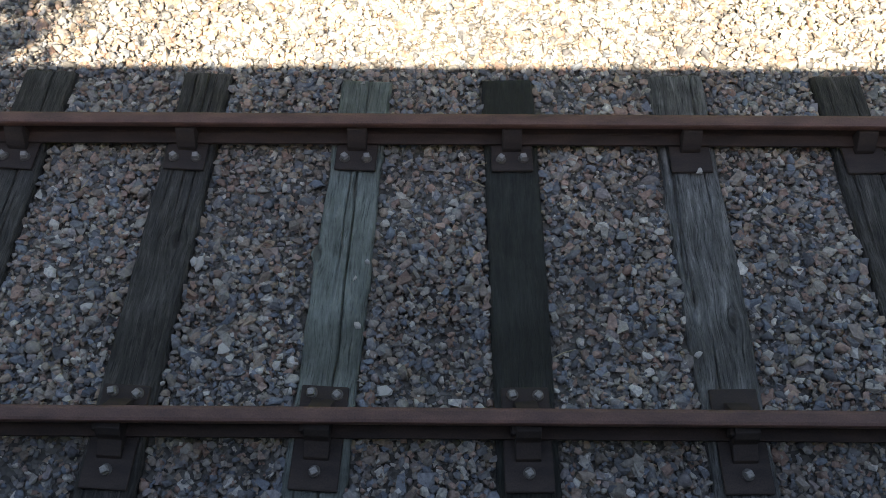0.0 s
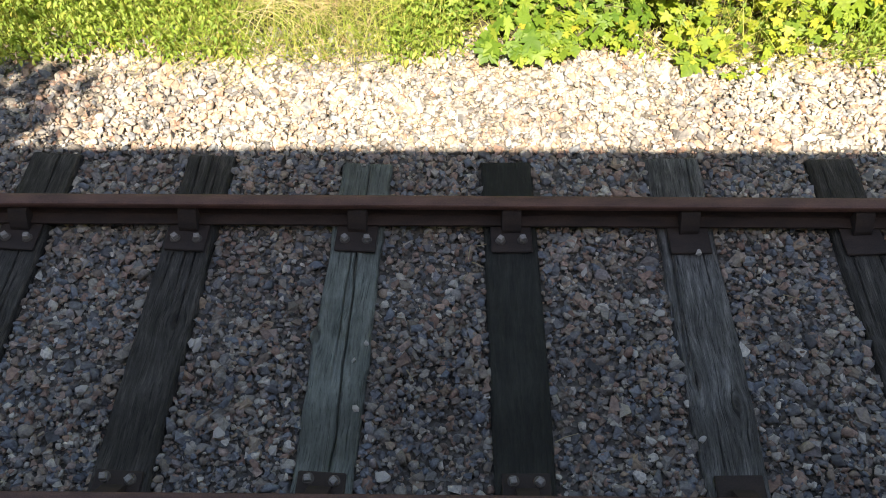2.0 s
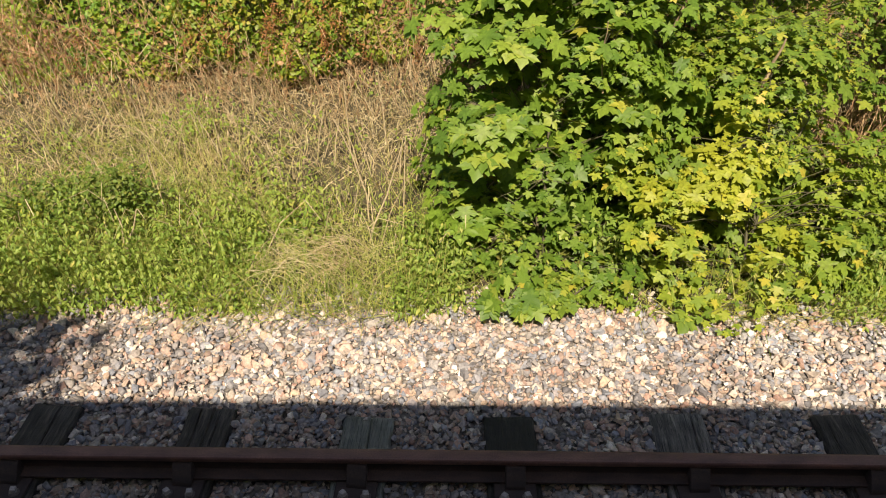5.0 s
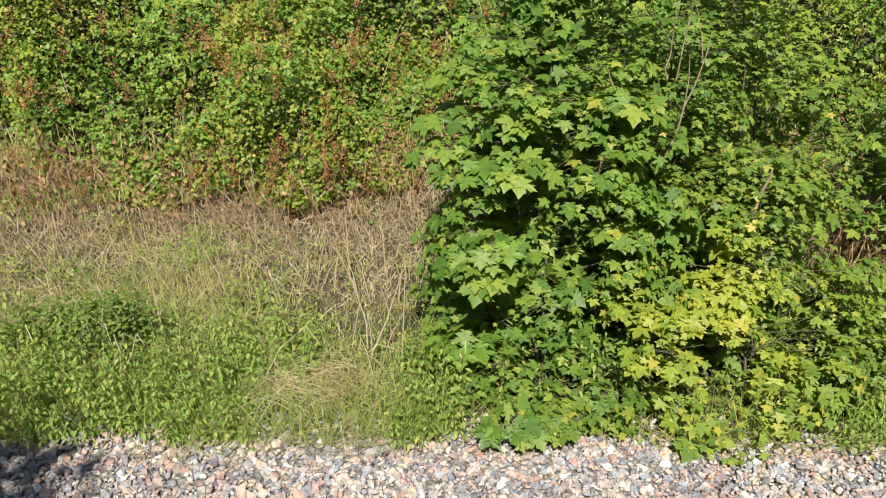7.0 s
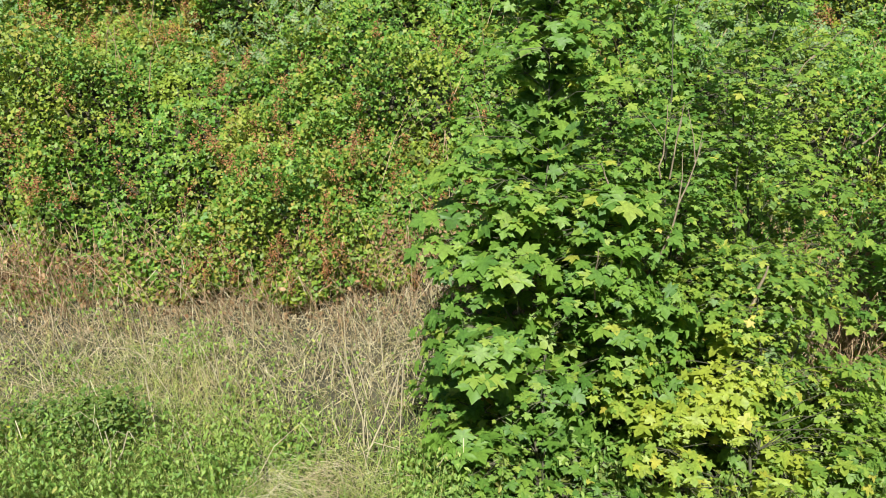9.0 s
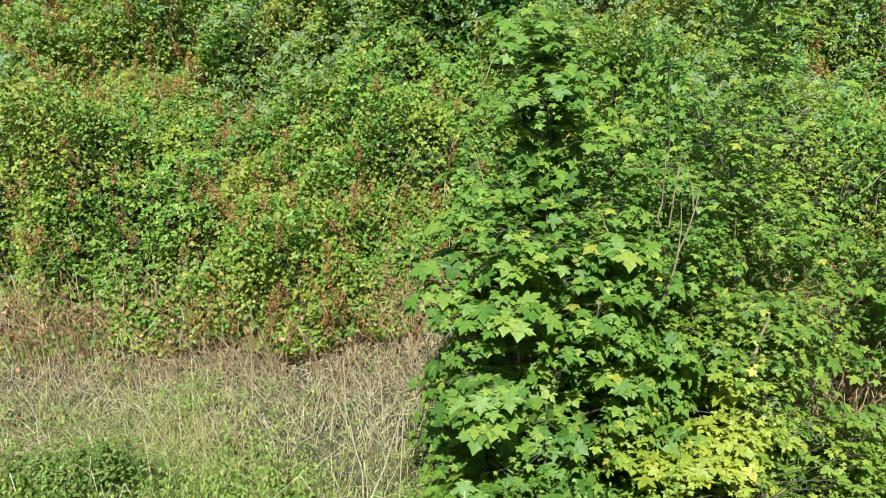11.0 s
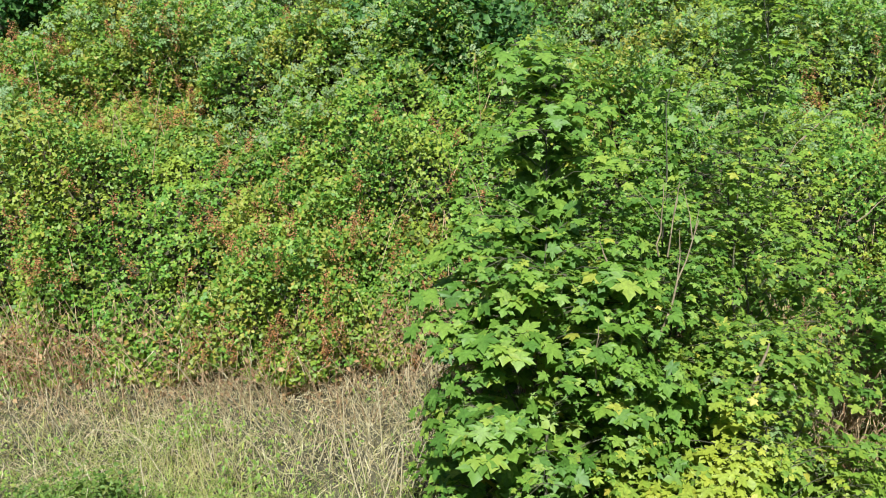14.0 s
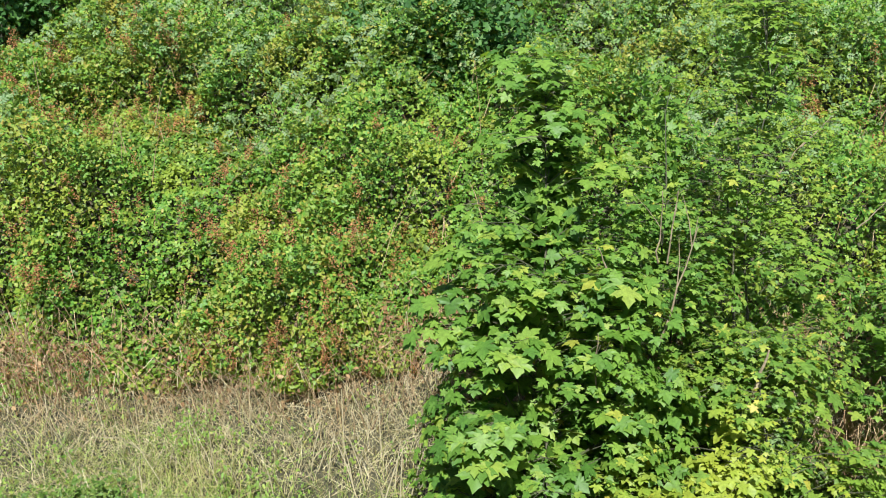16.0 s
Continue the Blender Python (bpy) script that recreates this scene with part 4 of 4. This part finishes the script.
def canes(name, n, x0, x1, y0, y1, reach, radius, material, label, rng, category):
    """Thin arching stalks."""
    bm = bmesh.new()
    for _ in range(n):
        x, y = rng.uniform(x0, x1), rng.uniform(y0, y1)
        s = Vector((x, y, float(ground_z(x, y)) - 0.02))
        l = rng.uniform(*reach)
        d = Vector((rng.normal() * 0.42, -abs(rng.normal()) * 0.4, 0.95)).normalized()
        e = s + d * l
        mid = s.lerp(e, 0.5) + Vector((0, 0, 0.12 * l))
        end = e + Vector((d.x * 0.25 * l, -0.1 * l, -0.18 * l * rng.uniform(0, 1.5)))
        r = radius * rng.uniform(0.6, 1.2)
        add_tube(bm, [s, s.lerp(mid, 0.6), mid, e, end], r, r * 0.4, 4)
    return tagged(part(name, bm, material), label, category, kind="stuff")


canes("dead_canes", 1500, -4.6, 4.6, 4.5, 5.3, (0.25, 0.75), 0.0036, M_CANE, "tangle of dead brown bramble canes under the thicket", rng, "cane")
canes("twig_tangle", 150, 2.75, 3.3, 3.95, 4.4, (0.3, 0.75), 0.0045, M_CANE, "tangle of bare brown twigs between the maples", rng, "twig")
canes("pale_stalks", 130, -4.2, 0.3, 3.1, 4.9, (0.3, 0.8), 0.0046, M_PALE, "pale dead stalks standing in the grass", rng, "stalk")
canes("thicket_canes", 110, -5.5, 5.5, 5.3, 7.5, (0.4, 1.1), 0.005, M_CANE, "brown bramble canes arching through the leaves", rng, "cane")


def stalk(points, radius, label):
    """One dead stem that stands out of the grass."""
    ob = part("dead_stalk", add_tube(bmesh.new(), [Vector(p) for p in points], radius, radius * 0.45, 5), M_PALE)
    return tagged(ob, label, "stalk", "single dead stalks")


def foot(x, y):
    return (x, y, float(ground_z(x, y)) - 0.02)


stalk([foot(-1.97, 3.45), (-1.88, 3.44, 0.03), (-1.89, 3.42, 0.51)], 0.0075, "straight pale dead stalk in the grass")
stalk([foot(-2.05, 3.12), (-2.06, 3.10, 0.02), (-2.03, 3.09, 0.19), (-2.04, 3.08, 0.33)], 0.007, "curved pale dead stalk in the grass")
stalk([foot(-2.03, 3.12), (-2.05, 3.10, 0.02), (-1.96, 3.09, 0.17), (-1.90, 3.08, 0.33)], 0.007, "curved pale dead stalk in the grass")
stalk([foot(-0.50, 3.37), (-0.47, 3.36, -0.02), (-0.36, 3.35, 0.26), (-0.25, 3.34, 0.64)], 0.0075, "tall pale dead stalk leaning over the grass")
stalk([foot(-0.28, 3.42), (-0.27, 3.41, -0.11), (-0.23, 3.40, 0.67)], 0.006, "tall pale dead stalk beside the maple")
stalk([foot(-0.52, 3.58), (-0.52, 3.57, 0.10), (-0.60, 3.56, 0.44), (-0.69, 3.55, 0.70)], 0.0065, "tall pale dead stalk leaning over the grass")
for k in range(16):
    x, y = -0.95 + 0.075 * k + 0.03 * math.sin(5 * k), 4.15 + 0.18 * math.sin(3 * k)
    lean = 0.12 * math.sin(7 * k + 1)
    tall = 0.45 + 0.2 * math.sin(11 * k)
    stalk([foot(x, y), (x + 0.4 * lean, y - 0.02, float(ground_z(x, y)) + 0.5 * tall), (x + lean, y - 0.05, float(ground_z(x, y)) + tall)], 0.0055, "thin brown dead stalk among dry grass")

# green sprigs in the dry grass
sx, sy = rng.uniform(-4.3, 0.6, 42), rng.uniform(3.7, 4.8, 42)
sp = np.repeat(np.stack([sx, sy, ground_z(sx, sy) + 0.14], axis=1), 34, axis=0)
sp = sp + rng.normal(size=sp.shape) * np.array([0.07, 0.06, 0.06])
leafy("weed_sprigs", LEAFLET, sp, rng.uniform(0.014, 0.034, len(sp)), M_NETTLE, "yellow-green weeds standing in the dry grass", "weed", rng)


# single weeds that stand out of the grass
def weed(x, y, radius, leaves, size, material, label, seed):
    r = np.random.default_rng(seed)
    z = float(ground_z(x, y))
    plant = tagged(new("weed"), label, "weed", "weeds in the grass")
    stems = bmesh.new()
    tips = []
    for _ in range(14):
        tip = Vector((x + r.normal() * radius[0] * 0.5, y + r.normal() * radius[1] * 0.5, z + radius[2] * r.uniform(0.9, 2.0)))
        add_tube(stems, [Vector((x, y, z - 0.02)), Vector((x, y, z)).lerp(tip, 0.6), tip], 0.004, 0.0015, 4)
        tips.append(tip)
    part("stem", stems, M_GRASS, plant)
    at = np.array(tips)[r.integers(0, 14, leaves)] + r.normal(size=(leaves, 3)) * np.array(radius) * 0.32
    at[:, 2] = np.maximum(at[:, 2], z + 0.04)
    normals = np.array([0, -0.4, 0.9]) + r.normal(size=at.shape) * 0.5
    tagged(link_mesh("foliage", scatter("foliage", LEAFLET, at, frames_for(normals, r.normal(size=at.shape), r), r.uniform(*size, leaves)), material, plant), kind="stuff")


weed(-2.16, 3.38, (0.30, 0.16, 0.22), 1500, (0.018, 0.04), M_INNER, "dull dark green bushy weed in the grass", 31)
weed(-2.71, 3.5, (0.22, 0.16, 0.17), 700, (0.018, 0.04), M_INNER, "dull dark green bushy weed in the grass", 32)
weed(-1.91, 4.3, (0.24, 0.14, 0.13), 130, (0.016, 0.034), M_NETTLE, "bright yellow-green weed in the dry grass", 33)
weed(-2.76, 3.42, (0.08, 0.06, 0.12), 90, (0.02, 0.04), M_MAPLE_Y, "small yellow-green weed among the nettles", 34)

# low growth in the shade under the maples
gx, gy = rng.uniform(0.1, 3.4, 6000), rng.uniform(2.92, 4.5, 6000)
leafy("ground_cover", KITE, np.stack([gx, gy, ground_z(gx, gy) + rng.uniform(0.01, 0.14, 6000)], axis=1), rng.uniform(0.035, 0.08, 6000), M_INNER, "dull green low leaves on the earth under the maples", "ground cover", rng)

# a slumped tuft of pale grass by the ballast
def tuft(centre, n, length, label, seed):
    r = np.random.default_rng(seed)
    p = np.array(centre) + r.normal(size=(n, 3)) * np.array([0.26, 0.14, 0.03])
    a = r.uniform(-1.4, 1.5, n)
    z = np.stack([np.sin(a), -0.25 + 0.3 * r.normal(size=n), 0.42 + 0.25 * r.normal(size=n)], axis=1)
    z /= np.linalg.norm(z, axis=1)[:, None]
    yv = np.array([0, 0, -1.0]) - z * (-z[:, 2])[:, None]
    yv /= np.linalg.norm(yv, axis=1)[:, None]
    turns = np.stack([np.cross(yv, z), yv, z], axis=2)
    h = r.uniform(*length, n)
    ob = link_mesh("grass_tuft", scatter("grass_tuft", blade(5, 1.0), p, turns, np.stack([r.uniform(0.0025, 0.005, n), h, h], axis=1)), M_STRAW)
    return tagged(ob, label, "grass tuft", "grass tufts", kind="stuff")


tuft((-0.85, 3.15, -0.08), 340, (0.08, 0.55), "slumped tuft of pale dry grass over the ballast edge", 5)
tuft((-1.6, 3.75, -0.05), 130, (0.25, 0.5), "tuft of dry yellow grass", 6)
tuft((-2.5, 4.1, 0.05), 130, (0.25, 0.5), "tuft of dry yellow grass", 7)

# an unseen tree behind the camera's side, added so its crown shades the ballast
tagged(shrub((-3.85, -2.9, 5.97), (1.15, 0.8, 0.74), 3600, "unseen leafy tree, added to shade the ballast", 90, M_MAPLE, (0.10, 0.2)), category="tree", group="trees beside the track")

# ---------- ballast, last ----------
ICO = bmesh.new()
bmesh.ops.create_icosphere(ICO, subdivisions=1, radius=1.0)
ICO_V = np.array([v.co[:] for v in ICO.verts])
ICO_F = np.array([[v.index for v in f.verts] for f in ICO.faces])
ICO.free()


CUBE = bmesh.new()
bmesh.ops.create_cube(CUBE, size=1.3)
bmesh.ops.triangulate(CUBE, faces=CUBE.faces)
CUBE_V = np.array([v.co[:] for v in CUBE.verts])
CUBE_F = np.array([[v.index for v in f.verts] for f in CUBE.faces])
CUBE.free()


def stone_shape(seed, blocky=False):
    """An angular broken stone, cut by a few flat faces."""
    r = np.random.default_rng(seed)
    if blocky:
        return (CUBE_V + r.normal(size=CUBE_V.shape) * 0.2) * np.array([r.uniform(1.0, 1.3), r.uniform(0.75, 1.0), r.uniform(0.55, 0.85)]), CUBE_F
    v = ICO_V * 1.15
    for _ in range(6):
        d = rand_dirs(1, r)[0]
        cut = r.uniform(0.42, 0.8)
        over = np.clip(v @ d - cut, 0, None)
        v = v - over[:, None] * d
    return v * np.array([r.uniform(1.0, 1.3), r.uniform(0.7, 0.95), r.uniform(0.5, 0.8)]) + r.normal(size=v.shape) * 0.06, ICO_F


def free_of_ties(x, y):
    ok = np.ones(len(x), bool)
    for xn, xf, width, end, *_rest in TIES:
        c = xn + (xf - xn) * y / 1.505
        ok &= ~((np.abs(x - c) < width / 2 + 0.008) & (y < end + 0.01) & (y > -0.45))
    return ok


M_FINES, _t, _b = mat("stone_fines", 0.9)
_v = _t.nodes.new("ShaderNodeTexVoronoi")
_v.inputs["Scale"].default_value = 42
_t.links.new(_t.nodes.new("ShaderNodeTexCoord").outputs["Object"], _v.inputs[0])
_c = ramp(_t, _v.outputs["Color"], [(0.0, (0.06, 0.057, 0.053)), (0.5, (0.13, 0.12, 0.105)), (1.0, (0.25, 0.23, 0.205))])
_t.links.new(_c.outputs[0], _b.inputs["Base Color"])
bump(_t, _b, _v.outputs["Distance"], 1.0, 0.015)
bed = bmesh.new()
add_box(bed, -14, -0.9, -0.30, 14, 2.85, -0.214, 0.02)
tagged(part("track_bed", bed, M_FINES), "bed of small grey stone chips under the ballast", "track bed", kind="structure")
ballast = tagged(new("ballast"), "loose grey and tan broken stone ballast between the sleepers", "ballast", kind="structure")
rng = np.random.default_rng(5)
for k in range(10):
    blocky = k % 3 == 2
    n = 8000 if blocky else 6800
    x, y = rng.uniform(-2.95, 2.95, n), rng.uniform(-0.62, 2.95, n)
    ok = free_of_ties(x, y) & ~((y > 2.82 + 0.05 * np.sin(3 * x)) & (rng.uniform(size=n) < 0.6))
    x, y = x[ok], y[ok]
    s = np.clip(rng.lognormal(math.log(0.0125 if blocky else 0.0158), 0.42, len(x)), 0.006, 0.042)
    under = np.minimum(np.abs(y - 0.0), np.abs(y - 1.505)) < 0.08
    z = ground_z(x, y) + 0.048 * rng.uniform(0, 1, len(x)) ** 0.8 - 0.008 - 0.012 * under + 0.010 * sheet_field(x, y, 9, 5)
    axis = rand_dirs(len(x), rng) * np.array([0.45, 0.45, 1.0])
    axis[:, 2] = np.abs(axis[:, 2]) + 0.25
    turns = frames_for(axis, rand_dirs(len(x), rng), rng)
    P = np.stack([x, y, z], axis=1)
    shape = stone_shape(100 + k, blocky)
    near = (np.abs(x - 0.05) < 0.42) & (y > 0.15) & (y < 1.3)
    pick = np.flatnonzero(near)[:30]
    rest = np.setdiff1d(np.arange(len(x)), pick)
    ob = link_mesh("loose_stones", scatter("loose_stones", shape, P[rest], turns[rest], s[rest], k % 3 > 0), M_STONE, ballast)
    tagged(ob, kind="stuff")
    one_mesh = mesh_from("stone", *shape, k % 3 > 0)
    one_mesh.materials.append(M_STONE_ONE)
    for i in pick:
        st = new("stone", one_mesh)
        st.parent = ballast
        st.matrix_local = Matrix.Translation(P[i].tolist()) @ Matrix(turns[i].tolist()).to_4x4() @ Matrix.Scale(float(s[i]), 4)

# ballast further along the track
for k in range(2):
    n = 3600
    x = rng.uniform(2.9, 6.5, n) * (-1 if k else 1)
    y = rng.uniform(-0.8, 2.95, n)
    ok = free_of_ties(x, y)
    x, y = x[ok], y[ok]
    P = np.stack([x, y, ground_z(x, y) + 0.04 * rng.uniform(0, 1, len(x))], axis=1)
    turns = frames_for(rand_dirs(len(x), rng) + np.array([0, 0, 0.6]), rand_dirs(len(x), rng), rng)
    ob = link_mesh("loose_stones", scatter("loose_stones", stone_shape(120 + k, True), P, turns, np.clip(rng.lognormal(math.log(0.026), 0.35, len(x)), 0.008, 0.042), True), M_STONE, ballast)
    tagged(ob, kind="stuff")

# paler stones that lie on top
M_WHITE, _t, _b = mat("pale_stone", 0.8)
_n = noise_tex(_t, 50, 4)
_t.links.new(ramp(_t, _n.outputs[0], [(0.3, (0.42, 0.39, 0.35)), (0.7, (0.66, 0.63, 0.58))]).outputs[0], _b.inputs["Base Color"])
for k, (x, y, z, s) in enumerate([(0.099, 1.118, -0.18, 0.03), (-1.135, 0.786, -0.18, 0.038), (-0.949, 0.348, -0.18, 0.036), (1.108, 0.962, -0.18, 0.03), (-0.39, 1.846, -0.153, 0.014),
                                  (1.333, 1.292, -0.15, 0.022), (1.66, 0.5, -0.185, 0.022), (-1.62, 0.55, -0.18, 0.032), (0.95, 0.75, -0.18, 0.026), (-0.2, 0.15, -0.18, 0.034), (1.9, 0.95, -0.185, 0.022), (0.75, 1.2, -0.18, 0.026), (-0.31, 0.78, -0.157, 0.016), (1.2, 0.33, -0.155, 0.02), (-0.368, 0.695, -0.158, 0.014), (-0.342, 0.459, -0.158, 0.016), (-0.693, 0.268, -0.175, 0.026), (-1.117, 0.78, -0.18, 0.034)]):
    st = link_mesh("pale_stone", mesh_from("pale_stone", *stone_shape(300 + k), True), M_WHITE)
    st.matrix_world = Matrix.Translation((x, y, z)) @ pose(0, 0, 0, 10, 20, 57 * k) @ Matrix.Scale(s, 4)
    tagged(st, "pale broken stone lying loose on the ground", "stone", "pale stones")

# dead twigs and straw that lie on the ballast
twig_rng = np.random.default_rng(41)
for x, y, length, turn in [(0.60, 0.33, 0.11, 20), (0.18, 1.30, 0.09, 80), (0.22, 1.22, 0.07, -30), (0.15, 1.15, 0.06, 50), (0.24, 1.34, 0.05, 10), (-0.10, 0.62, 0.07, -60), (1.05, 0.55, 0.08, 35), (-0.85, 0.95, 0.06, 15), (1.75, 1.05, 0.08, -20), (-1.75, 1.2, 0.07, 65)]:
    half = Vector((math.cos(radians(turn)), math.sin(radians(turn)), 0.1)) * length / 2
    mid = Vector((x, y, -0.158))
    bend = Vector((twig_rng.normal() * 0.006, twig_rng.normal() * 0.006, 0.004))
    ob = part("twig", add_tube(bmesh.new(), [mid - half, mid + bend, mid + half], 0.0032, 0.0018, 5), M_PALE)
    tagged(ob, "short pale dead twig lying on the ballast", "twig", "twigs on the ballast")
